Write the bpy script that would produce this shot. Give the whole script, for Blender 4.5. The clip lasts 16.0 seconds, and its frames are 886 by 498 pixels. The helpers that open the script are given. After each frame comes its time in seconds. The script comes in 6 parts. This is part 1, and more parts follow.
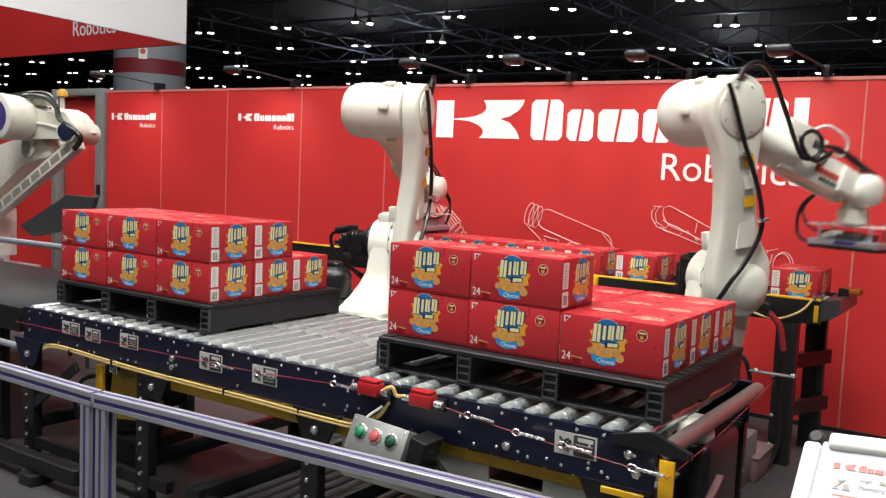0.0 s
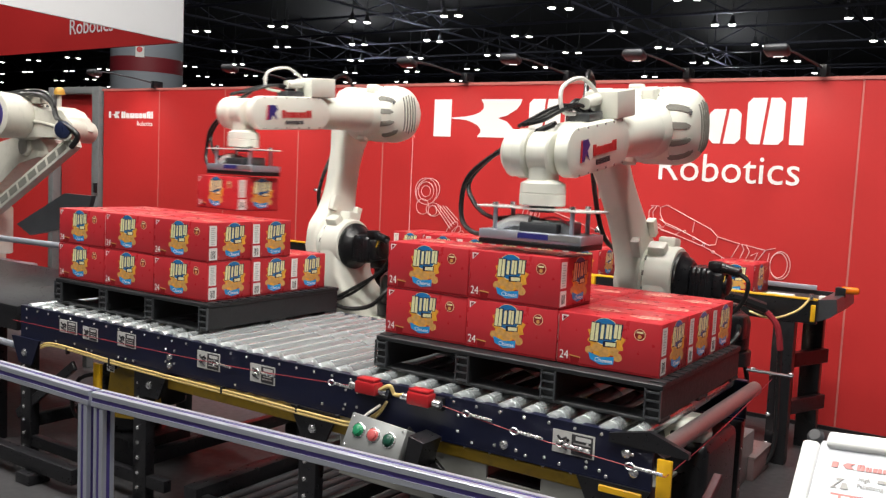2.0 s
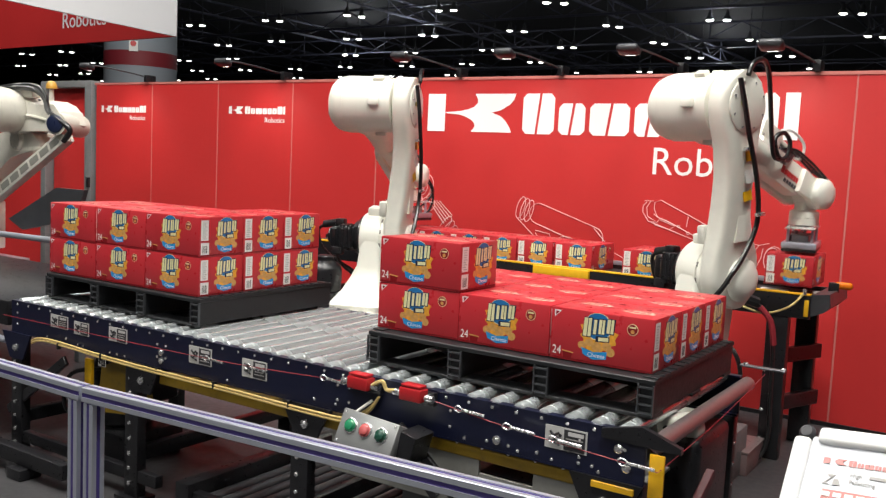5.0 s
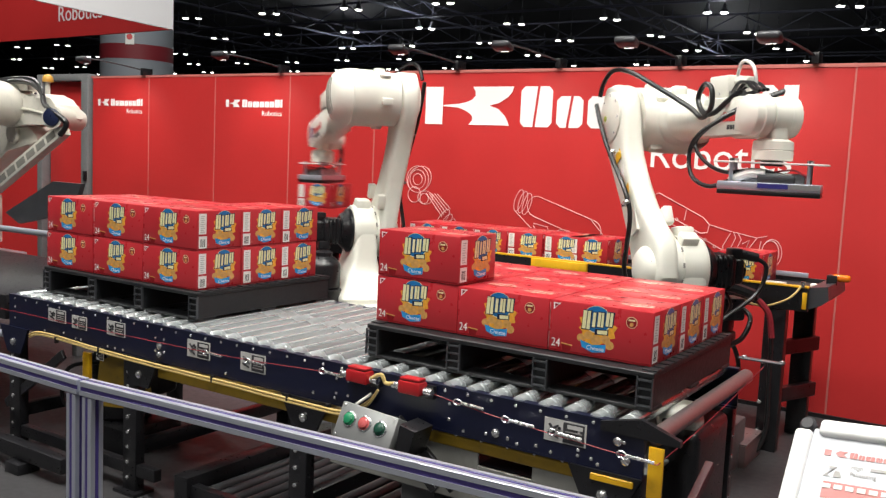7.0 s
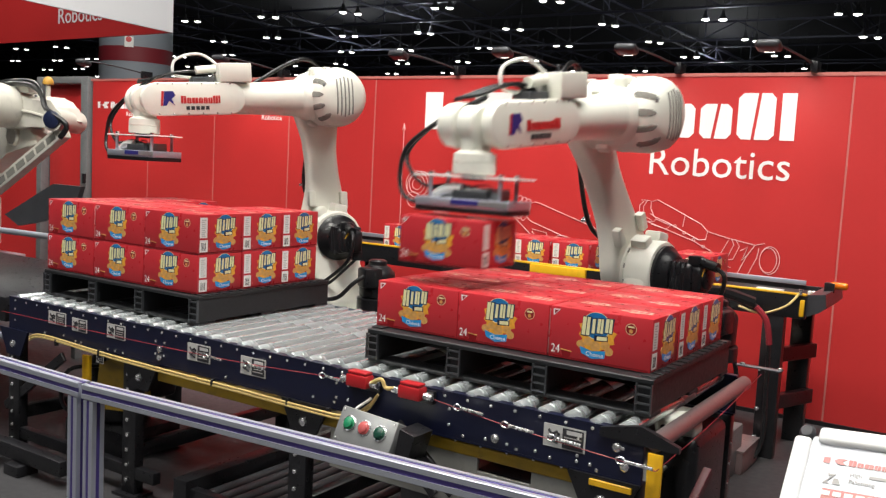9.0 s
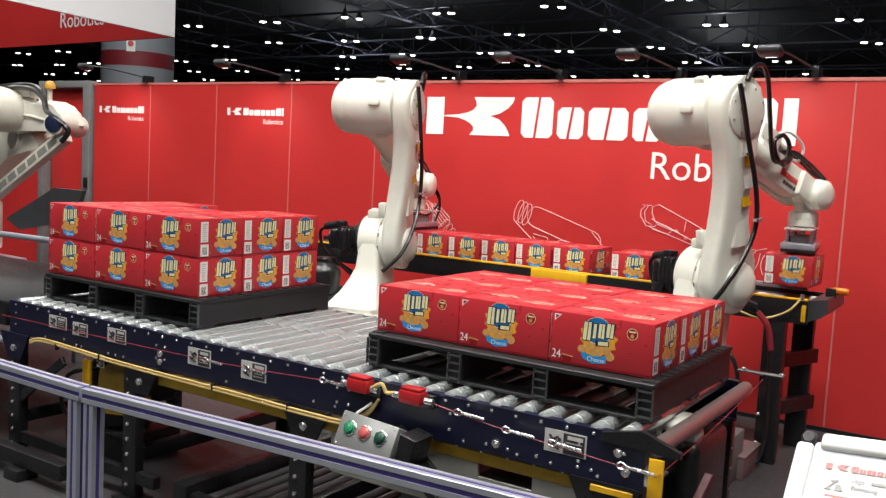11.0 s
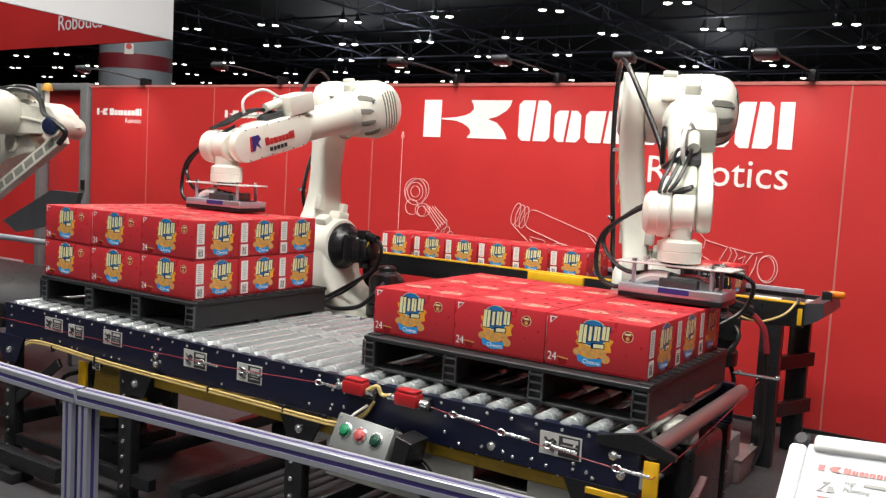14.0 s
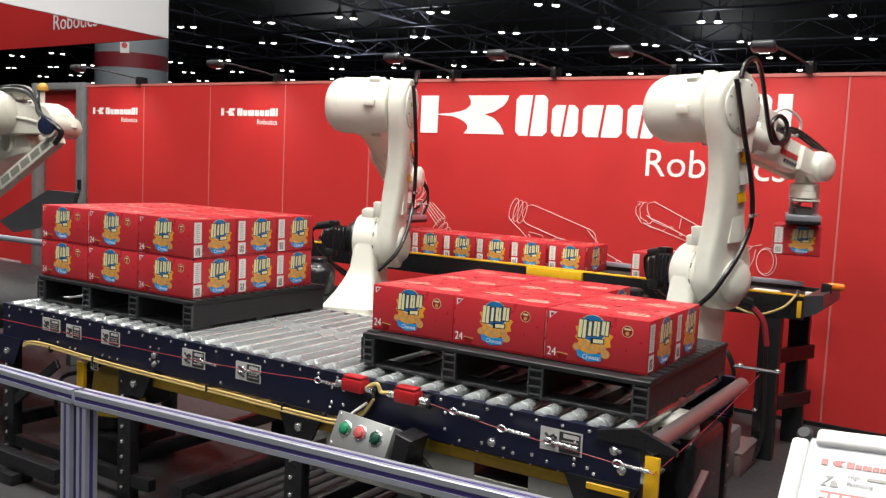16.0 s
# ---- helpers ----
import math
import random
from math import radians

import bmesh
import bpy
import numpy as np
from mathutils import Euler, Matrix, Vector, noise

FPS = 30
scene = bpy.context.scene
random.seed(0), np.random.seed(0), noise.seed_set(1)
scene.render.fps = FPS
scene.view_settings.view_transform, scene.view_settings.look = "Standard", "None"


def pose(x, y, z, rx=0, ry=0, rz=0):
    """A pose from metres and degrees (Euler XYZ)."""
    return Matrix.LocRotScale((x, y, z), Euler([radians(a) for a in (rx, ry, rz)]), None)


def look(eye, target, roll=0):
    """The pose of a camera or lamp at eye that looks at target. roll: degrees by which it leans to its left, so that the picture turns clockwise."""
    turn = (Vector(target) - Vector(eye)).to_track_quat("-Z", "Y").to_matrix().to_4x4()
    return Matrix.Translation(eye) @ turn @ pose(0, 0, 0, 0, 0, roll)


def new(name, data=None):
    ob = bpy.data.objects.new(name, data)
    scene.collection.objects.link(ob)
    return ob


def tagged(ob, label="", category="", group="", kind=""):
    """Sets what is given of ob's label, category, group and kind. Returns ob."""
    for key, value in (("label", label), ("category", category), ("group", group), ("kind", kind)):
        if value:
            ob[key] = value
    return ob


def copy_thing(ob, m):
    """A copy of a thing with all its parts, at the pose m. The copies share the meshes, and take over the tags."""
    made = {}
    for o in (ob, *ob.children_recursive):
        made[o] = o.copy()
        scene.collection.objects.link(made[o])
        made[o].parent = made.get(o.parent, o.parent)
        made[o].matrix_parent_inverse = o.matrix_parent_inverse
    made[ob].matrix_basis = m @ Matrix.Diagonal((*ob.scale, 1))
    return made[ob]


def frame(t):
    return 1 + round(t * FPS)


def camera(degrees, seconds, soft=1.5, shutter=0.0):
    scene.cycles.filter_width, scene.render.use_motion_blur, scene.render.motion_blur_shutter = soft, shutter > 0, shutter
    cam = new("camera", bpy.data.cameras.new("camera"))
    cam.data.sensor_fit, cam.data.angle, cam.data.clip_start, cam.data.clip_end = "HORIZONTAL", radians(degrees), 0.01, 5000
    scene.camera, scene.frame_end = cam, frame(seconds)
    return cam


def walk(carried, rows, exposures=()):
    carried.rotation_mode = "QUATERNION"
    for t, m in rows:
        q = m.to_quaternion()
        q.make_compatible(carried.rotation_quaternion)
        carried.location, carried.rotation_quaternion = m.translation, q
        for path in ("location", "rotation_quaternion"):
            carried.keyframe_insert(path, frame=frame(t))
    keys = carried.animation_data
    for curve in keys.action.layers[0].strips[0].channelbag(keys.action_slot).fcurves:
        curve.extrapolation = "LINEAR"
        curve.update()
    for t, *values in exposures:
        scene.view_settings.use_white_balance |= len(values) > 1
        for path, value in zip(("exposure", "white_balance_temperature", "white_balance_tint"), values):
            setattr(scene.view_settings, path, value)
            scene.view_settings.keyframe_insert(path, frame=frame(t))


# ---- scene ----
cam = camera(52.73, 16.0, soft=1.3, shutter=0.5)
PATH = [
    (0, (1.002, -2.871, 1.708), (-0.105, -1.215, 1.529), 2.5),
    (0.5, (1.003, -2.871, 1.707), (-0.104, -1.215, 1.527), 2.5),
    (1, (1.001, -2.872, 1.708), (-0.105, -1.216, 1.527), 2.6),
    (1.5, (1.0, -2.875, 1.709), (-0.103, -1.217, 1.528), 2.6),
    (2, (0.999, -2.876, 1.708), (-0.102, -1.216, 1.527), 2.6),
    (2.5, (0.999, -2.877, 1.709), (-0.1, -1.216, 1.529), 2.7),
    (3, (1.0, -2.877, 1.709), (-0.097, -1.215, 1.529), 3.0),
    (3.5, (0.998, -2.878, 1.709), (-0.096, -1.214, 1.528), 3.1),
    (4, (0.999, -2.871, 1.707), (-0.096, -1.208, 1.523), 2.9),
    (6.5, (0.993, -2.855, 1.705), (-0.093, -1.188, 1.504), 2.5),
    (7, (0.991, -2.857, 1.704), (-0.093, -1.189, 1.498), 2.6),
    (7.5, (0.992, -2.864, 1.704), (-0.092, -1.196, 1.496), 2.7),
    (8, (0.992, -2.871, 1.706), (-0.091, -1.203, 1.499), 3.0),
    (8.5, (0.992, -2.871, 1.708), (-0.091, -1.202, 1.505), 3.0),
    (9, (0.989, -2.878, 1.71), (-0.091, -1.206, 1.514), 3.0),
    (11.5, (0.987, -2.873, 1.708), (-0.098, -1.203, 1.524), 3.1),
    (12, (0.989, -2.872, 1.707), (-0.098, -1.203, 1.525), 3.1),
    (12.5, (0.989, -2.875, 1.711), (-0.097, -1.205, 1.53), 3.1),
    (13, (0.989, -2.875, 1.709), (-0.094, -1.204, 1.53), 3.1),
    (13.5, (0.99, -2.88, 1.711), (-0.089, -1.207, 1.532), 3.3),
    (14, (0.995, -2.871, 1.706), (-0.085, -1.197, 1.528), 3.2),
    (14.5, (0.995, -2.87, 1.706), (-0.084, -1.195, 1.526), 2.9),
    (15, (0.994, -2.867, 1.706), (-0.084, -1.192, 1.524), 2.7),
    (15.5, (0.992, -2.863, 1.706), (-0.085, -1.188, 1.522), 2.7),
    (16, (0.988, -2.858, 1.706), (-0.088, -1.183, 1.519), 2.6),
]
walk(cam, [(t, look(eye, target, roll)) for t, eye, target, roll in PATH], exposures=[(0, 0.0), (16, 0.0)])

# ---- light ----
world = bpy.data.worlds.new("hall_air")
world.use_nodes = True
scene.world = world
world.node_tree.nodes["Background"].inputs[0].default_value = (0.95, 0.97, 1.0, 1)
world.node_tree.nodes["Background"].inputs[1].default_value = 0.06


def lamp(kind, name, m, power, colour, **more):
    data = bpy.data.lights.new(name, kind)
    data.energy, data.color = power, colour
    for key, value in more.items():
        if key == "size":
            data.size = value
        elif key == "shape":
            data.shape = value
        elif key == "spot_size":
            data.spot_size = value
        elif key == "spot_blend":
            data.spot_blend = value
        elif key == "soft":
            data.shadow_soft_size = value
    ob = new(name, data)
    ob.matrix_world = m
    return ob


# light of the hall's high-bay lamps that hang over the booth
# the last two are added unseen, far in front, to brighten the cartons' fronts
for hx, hy, power in ((1.6, -3.0, 900), (-4.2, -3.4, 620), (-7.6, -1.0, 330), (3.6, 1.6, 400), (-2.2, 1.2, 560), (2.6, -12.5, 380), (-7.4, -12.0, 380)):
    lamp("AREA", "high_bay_light", look((hx, hy, 10.9), (hx * 0.6 - 0.6, 1.2, 0.8)), power, (1.0, 0.97, 0.91), size=2.2, shape="DISK")
# and of unseen ones added to brighten the hanging sign and the column
for hx, hy, tx, ty, power in ((-5.6, 5.6, -13.3, 5.5, 620), (-15.5, 0.5, -18.0, 8.7, 620), (-18.0, 12.0, -26.6, 18.6, 420)):
    lamp("AREA", "high_bay_light", look((hx, hy, 10.9), (tx, ty, 4.2)), power, (1.0, 0.97, 0.93), size=0.9, shape="DISK")
# and of the lamps further down the hall, which graze the trusses
for hx, hy in ((-15.6, 52.1), (-37.4, 52.1), (-52.0, 60.7), (-23.0, 77.8)):
    lamp("POINT", "far_bay_light", Matrix.Translation((hx, hy, 10.6)), 850, (0.93, 0.96, 1.0), soft=0.4)

# ---- materials ----
def mat(name, colour, rough=0.5, metal=0.0, vary=0.12, scale=6.0, bump=0.0, bump_scale=60.0, dirt=0.0, coat=0.0, emit=None, power=1.0, piece=0.0):
    """A surface with broad tonal variation, fine grain, wear in its gloss, and relief."""
    m = bpy.data.materials.new(name)
    m.use_nodes = True
    nt = m.node_tree
    b = nt.nodes["Principled BSDF"]
    b.inputs["Metallic"].default_value = metal
    b.inputs["Coat Weight"].default_value = coat
    b.inputs["Base Color"].default_value = (*colour, 1)
    b.inputs["Roughness"].default_value = rough
    tc = nt.nodes.new("ShaderNodeTexCoord")
    big = nt.nodes.new("ShaderNodeTexNoise")
    big.inputs["Scale"].default_value, big.inputs["Detail"].default_value = scale, 5
    fine = nt.nodes.new("ShaderNodeTexNoise")
    fine.inputs["Scale"].default_value, fine.inputs["Detail"].default_value = bump_scale, 3
    nt.links.new(tc.outputs["Object"], big.inputs["Vector"])
    nt.links.new(tc.outputs["Object"], fine.inputs["Vector"])
    if vary:
        mix = nt.nodes.new("ShaderNodeMix")
        mix.data_type = "RGBA"
        lo = tuple(c * (1 - vary) for c in colour)
        hi = tuple(min(1, c * (1 + vary)) for c in colour)
        mix.inputs[6].default_value, mix.inputs[7].default_value = (*lo, 1), (*hi, 1)
        nt.links.new(big.outputs["Fac"], mix.inputs[0])
        last = mix.outputs[2]
        if dirt:
            ramp = nt.nodes.new("ShaderNodeValToRGB")
            ramp.color_ramp.elements[0].position, ramp.color_ramp.elements[1].position = 0.52, 0.72
            spots = nt.nodes.new("ShaderNodeTexNoise")
            spots.inputs["Scale"].default_value, spots.inputs["Detail"].default_value = scale * 3.1, 8
            nt.links.new(tc.outputs["Object"], spots.inputs["Vector"])
            nt.links.new(spots.outputs["Fac"], ramp.inputs[0])
            amount = nt.nodes.new("ShaderNodeMath")
            amount.operation = "MULTIPLY"
            amount.inputs[1].default_value = dirt
            nt.links.new(ramp.outputs[0], amount.inputs[0])
            grime = nt.nodes.new("ShaderNodeMix")
            grime.data_type = "RGBA"
            grime.inputs[7].default_value = (*(0.5 * c + 0.008 for c in colour), 1)
            nt.links.new(amount.outputs[0], grime.inputs[0])
            nt.links.new(last, grime.inputs[6])
            last = grime.outputs[2]
        if piece:
            info = nt.nodes.new("ShaderNodeObjectInfo")
            span = nt.nodes.new("ShaderNodeMapRange")
            span.inputs[3].default_value, span.inputs[4].default_value = 1 - piece, 1 + piece
            nt.links.new(info.outputs["Random"], span.inputs[0])
            hsv = nt.nodes.new("ShaderNodeHueSaturation")
            nt.links.new(span.outputs[0], hsv.inputs["Value"])
            nt.links.new(last, hsv.inputs["Color"])
            last = hsv.outputs[0]
        nt.links.new(last, b.inputs["Base Color"])
        wear = nt.nodes.new("ShaderNodeMapRange")
        wear.inputs[3].default_value, wear.inputs[4].default_value = max(0.03, rough - 0.1), min(1, rough + 0.12)
        nt.links.new(fine.outputs["Fac"], wear.inputs[0])
        nt.links.new(wear.outputs[0], b.inputs["Roughness"])
    if bump:
        bp = nt.nodes.new("ShaderNodeBump")
        bp.inputs["Strength"].default_value, bp.inputs["Distance"].default_value = bump, 0.004
        nt.links.new(fine.outputs["Fac"], bp.inputs["Height"])
        nt.links.new(bp.outputs[0], b.inputs["Normal"])
    if emit:
        b.inputs["Emission Color"].default_value = (*emit, 1)
        b.inputs["Emission Strength"].default_value = power
    return m


ROBOT_WHITE = mat("robot_white", (0.80, 0.80, 0.72), 0.32, vary=0.05, scale=3, bump=0.05, bump_scale=90, dirt=0.12)
OLD_WHITE = mat("aged_white", (0.64, 0.62, 0.55), 0.4, vary=0.08, scale=4, bump=0.05, dirt=0.3)
BLACK = mat("black_paint", (0.011, 0.011, 0.013), 0.3, vary=0.3, scale=9, bump=0.05, dirt=0.2)
RUBBER = mat("black_rubber", (0.010, 0.010, 0.011), 0.3, vary=0.25, scale=20, bump=0.1)
NAVY = mat("navy_paint", (0.005, 0.007, 0.026), 0.36, vary=0.25, scale=5, bump=0.06, dirt=0.25)
STEEL = mat("zinc_steel", (0.68, 0.73, 0.75), 0.25, 0.72, vary=0.05, scale=3, bump_scale=3, piece=0.07)
BOLT = mat("bright_bolt", (0.75, 0.75, 0.76), 0.25, 0.9, vary=0.1, scale=40)
ALU = mat("anodised_aluminium", (0.54, 0.57, 0.65), 0.34, 0.65, vary=0.07, scale=9, bump=0.05, bump_scale=300)
PURPLE = mat("slot_strip", (0.055, 0.038, 0.19), 0.45, vary=0.2, scale=10)
PLASTIC = mat("black_plastic", (0.009, 0.010, 0.012), 0.5, vary=0.3, scale=7, bump=0.15, bump_scale=70, dirt=0.35)
YELLOW = mat("safety_yellow", (0.75, 0.42, 0.012), 0.4, vary=0.12, scale=8, bump=0.05, dirt=0.25)
OLIVE = mat("worn_yellow_guard", (0.21, 0.13, 0.006), 0.45, vary=0.25, scale=8, bump=0.06, dirt=0.5)
GOLD = mat("golden_flex_cable", (0.62, 0.46, 0.18), 0.3, vary=0.2, scale=30, bump=0.2, bump_scale=400)
RED = mat("carton_red", (0.50, 0.030, 0.040), 0.30, vary=0.05, scale=3, bump=0.015, bump_scale=25, piece=0.06)
DARK_RED = mat("carton_dark_red", (0.22, 0.006, 0.010), 0.3, vary=0.2, scale=12)
FLAP = mat("carton_edge", (0.60, 0.10, 0.09), 0.5, vary=0.2, scale=20)
CREAM = mat("print_cream", (0.78, 0.74, 0.42), 0.3, vary=0.15, scale=60)
INK_YELLOW = mat("print_yellow", (0.72, 0.50, 0.06), 0.3, vary=0.2, scale=60)
INK_BLUE = mat("print_blue", (0.015, 0.16, 0.42), 0.3, vary=0.15, scale=40)
INK_NAVY = mat("print_navy", (0.012, 0.018, 0.05), 0.3, vary=0.2, scale=40)
INK_SKY = mat("print_sky_blue", (0.02, 0.27, 0.62), 0.3, vary=0.15, scale=40)
INK_ORANGE = mat("print_orange", (0.78, 0.36, 0.04), 0.3, vary=0.35, scale=70)
BISCUIT = mat("print_biscuit", (0.62, 0.33, 0.10), 0.3, vary=0.35, scale=70)
PAPER = mat("white_label", (0.78, 0.77, 0.74), 0.45, vary=0.06, scale=30)
PLATE = mat("plate_white", (0.50, 0.50, 0.49), 0.45, vary=0.12, scale=30)
INK = mat("black_ink", (0.03, 0.03, 0.035), 0.5, vary=0.1, scale=30)
# grey that paints in the shade of slots and windows
SLOT_SHADE = mat("slot_shade_grey", (0.24, 0.235, 0.21), 0.6, vary=0.1, scale=30)
GREY_INK = mat("grey_ink", (0.36, 0.35, 0.34), 0.5, vary=0.1, scale=30)
WALL_RED = mat("red_wall_panel", (0.50, 0.024, 0.024), 0.48, vary=0.06, scale=1.4, bump=0.04, bump_scale=30)
SEAM = mat("panel_seam", (0.50, 0.16, 0.14), 0.5, vary=0.1, scale=10)
WALL_WHITE = mat("white_vinyl", (0.82, 0.81, 0.80), 0.42, vary=0.03, scale=3)
LINE = mat("pale_line_print", (0.80, 0.50, 0.48), 0.5, vary=0.1, scale=10)
FLOOR = mat("grey_hall_floor", (0.040, 0.039, 0.042), 0.5, vary=0.28, scale=0.9, bump=0.1, bump_scale=25, dirt=0.35)
GREY_STEEL = mat("grey_painted_steel", (0.16, 0.165, 0.17), 0.45, vary=0.15, scale=5, bump=0.05, dirt=0.3)
SKID = mat("scuffed_grey_skid", (0.27, 0.27, 0.25), 0.4, 0.3, vary=0.2, scale=4, bump=0.05, dirt=0.4)
PANEL_GREY = mat("brushed_control_plate", (0.33, 0.34, 0.34), 0.36, 0.5, vary=0.06, scale=12, bump=0.05, bump_scale=300)
GREEN = mat("green_button", (0.02, 0.22, 0.10), 0.25, vary=0.1, scale=30, coat=0.3)
DARK_GREEN = mat("dark_green_button", (0.012, 0.06, 0.04), 0.25, vary=0.1, scale=30, coat=0.3)
BUTTON_RED = mat("red_button", (0.50, 0.10, 0.10), 0.25, vary=0.1, scale=30, coat=0.3)
SWITCH_RED = mat("red_switch_box", (0.42, 0.015, 0.02), 0.35, vary=0.15, scale=20, bump=0.05, dirt=0.15)
CORD = mat("red_pull_cord", (0.26, 0.02, 0.03), 0.4, vary=0.2, scale=60)
ORANGE = mat("amber_beacon", (0.70, 0.16, 0.006), 0.2, vary=0.15, scale=20, coat=0.4)
CEILING = mat("black_ceiling", (0.006, 0.006, 0.008), 0.8, vary=0.5, scale=0.05)
TRUSS = mat("dark_truss", (0.055, 0.057, 0.085), 0.6, vary=0.4, scale=0.4)
GLOW = mat("lamp_glow", (0.9, 0.9, 0.9), 0.5, vary=0, emit=(1.0, 0.98, 0.93), power=7.0)
SPOT_GLOW = mat("spot_glow", (0.9, 0.9, 0.9), 0.5, vary=0, emit=(1.0, 0.96, 0.88), power=5.0)
LAMP_GREY = mat("lamp_housing", (0.05, 0.052, 0.058), 0.4, 0.3, vary=0.1, scale=10)
COLUMN = mat("painted_column", (0.24, 0.27, 0.30), 0.6, vary=0.08, scale=0.8)
BAND_RED = mat("column_band", (0.18, 0.012, 0.02), 0.6, vary=0.1, scale=0.8)
BANNER = mat("white_banner_cloth", (0.80, 0.80, 0.82), 0.7, vary=0.03, scale=0.8)
BANNER_RED = mat("red_banner_cloth", (0.50, 0.016, 0.016), 0.7, vary=0.05, scale=0.8)
BELT = mat("dark_belt", (0.02, 0.02, 0.022), 0.55, vary=0.25, scale=12, bump=0.1)
DEEP_BLUE = mat("logo_blue", (0.03, 0.03, 0.20), 0.4, vary=0.1, scale=20)
LOGO_RED = mat("logo_red", (0.55, 0.03, 0.03), 0.4, vary=0.1, scale=20)
GUNMETAL = mat("gunmetal_plate", (0.10, 0.105, 0.115), 0.35, 0.6, vary=0.15, scale=9, bump=0.05)
CLEAR = mat("milky_acrylic", (0.62, 0.60, 0.58), 0.25, vary=0.06, scale=9)

SNAP = mat("snap_frame_white", (0.80, 0.81, 0.81), 0.35, vary=0.04, scale=6)
POSTER_RED = mat("poster_red_print", (0.52, 0.20, 0.19), 0.4, vary=0.05, scale=6)
POSTER = mat("poster_paper", (0.62, 0.65, 0.70), 0.4, vary=0.03, scale=6)
LID_INK = mat("lid_print", (0.68, 0.42, 0.32), 0.35, vary=0.2, scale=30)


# ---- mesh helpers ----
def box(bm, centre, size, rot=None, bevel=0.0, seg=2):
    m = Matrix.Translation(centre) @ (rot.to_4x4() if rot else Matrix()) @ Matrix.Diagonal((*size, 1))
    made = bmesh.ops.create_cube(bm, size=1, matrix=m)["verts"]
    if bevel:
        edges = list({e for v in made for e in v.link_edges})
        bmesh.ops.bevel(bm, geom=edges, offset=bevel, segments=seg, affect="EDGES", profile=0.5)
    return bm


def cyl(bm, a, b, r, r2=None, seg=24, caps=True):
    a, b = Vector(a), Vector(b)
    turn = (b - a).to_track_quat("Z", "Y").to_matrix().to_4x4()
    bmesh.ops.create_cone(bm, cap_ends=caps, segments=seg, radius1=r, radius2=r if r2 is None else r2, depth=(b - a).length,
                          matrix=Matrix.Translation((a + b) / 2) @ turn)
    return bm


def lathe(bm, a, axis, rows, seg=28):
    """A turned body: rows of (way along the axis, radius), from point a."""
    a, axis = Vector(a), Vector(axis).normalized()
    u = axis.orthogonal().normalized()
    w = axis.cross(u)
    rings = []
    for d, r in rows:
        rings.append([bm.verts.new(a + axis * d + (u * math.cos(k) + w * math.sin(k)) * r) for k in (2 * math.pi * i / seg for i in range(seg))])
    for lo, hi in zip(rings, rings[1:]):
        for i in range(seg):
            bm.faces.new((lo[i], lo[(i + 1) % seg], hi[(i + 1) % seg], hi[i]))
    bm.faces.new(rings[0][::-1])
    bm.faces.new(rings[-1])
    return bm


def smooth_path(points, steps=6):
    pts = [Vector(p) for p in points]
    out = []
    for i in range(len(pts) - 1):
        p0, p1, p2, p3 = pts[max(i - 1, 0)], pts[i], pts[i + 1], pts[min(i + 2, len(pts) - 1)]
        for k in range(steps):
            t = k / steps
            out.append(0.5 * (2 * p1 + (p2 - p0) * t + (2 * p0 - 5 * p1 + 4 * p2 - p3) * t * t + (3 * p1 - p0 - 3 * p2 + p3) * t ** 3))
    return out + [pts[-1]]


def tube(bm, points, r, seg=8, steps=6, flat=None):
    pts = smooth_path(points, steps) if steps else [Vector(p) for p in points]
    rings, u = [], None
    for i, p in enumerate(pts):
        d = (pts[min(i + 1, len(pts) - 1)] - pts[max(i - 1, 0)]).normalized()
        u = d.orthogonal().normalized() if u is None else (u - d * u.dot(d)).normalized()
        w = d.cross(u)
        rings.append([bm.verts.new(p + (u * math.cos(k) + w * math.sin(k)) * r) for k in (2 * math.pi * j / seg for j in range(seg))])
    for lo, hi in zip(rings, rings[1:]):
        for i in range(seg):
            bm.faces.new((lo[i], lo[(i + 1) % seg], hi[(i + 1) % seg], hi[i]))
    bm.faces.new(rings[0][::-1])
    bm.faces.new(rings[-1])
    return bm


def prism(bm, outline, lo, hi, m=None, bevel=0.0):
    """An outline in the local x-y plane drawn up from z = lo to z = hi, then placed by m."""
    m = m or Matrix()
    a = [bm.verts.new(m @ Vector((x, y, lo))) for x, y in outline]
    b = [bm.verts.new(m @ Vector((x, y, hi))) for x, y in outline]
    n = len(outline)
    faces = [bm.faces.new(a[::-1]), bm.faces.new(b)]
    for i in range(n):
        faces.append(bm.faces.new((a[i], a[(i + 1) % n], b[(i + 1) % n], b[i])))
    if bevel:
        edges = [e for e in {e for f in faces[:2] for e in f.edges}]
        bmesh.ops.bevel(bm, geom=edges, offset=bevel, segments=2, affect="EDGES", profile=0.5)
    return bm


def round_outline(cx, cy, r, r2=None, n=24, a0=0.0, a1=2 * math.pi):
    r2 = r if r2 is None else r2
    closed = abs(a1 - a0 - 2 * math.pi) < 1e-6
    return [(cx + r * math.cos(a0 + (a1 - a0) * i / (n if closed else n - 1)), cy + r2 * math.sin(a0 + (a1 - a0) * i / (n if closed else n - 1))) for i in range(n)]


def stadium(x0, x1, cy, r, n=10):
    return round_outline(x1, cy, r, n=n, a0=-math.pi / 2, a1=math.pi / 2) + round_outline(x0, cy, r, n=n, a0=math.pi / 2, a1=1.5 * math.pi)


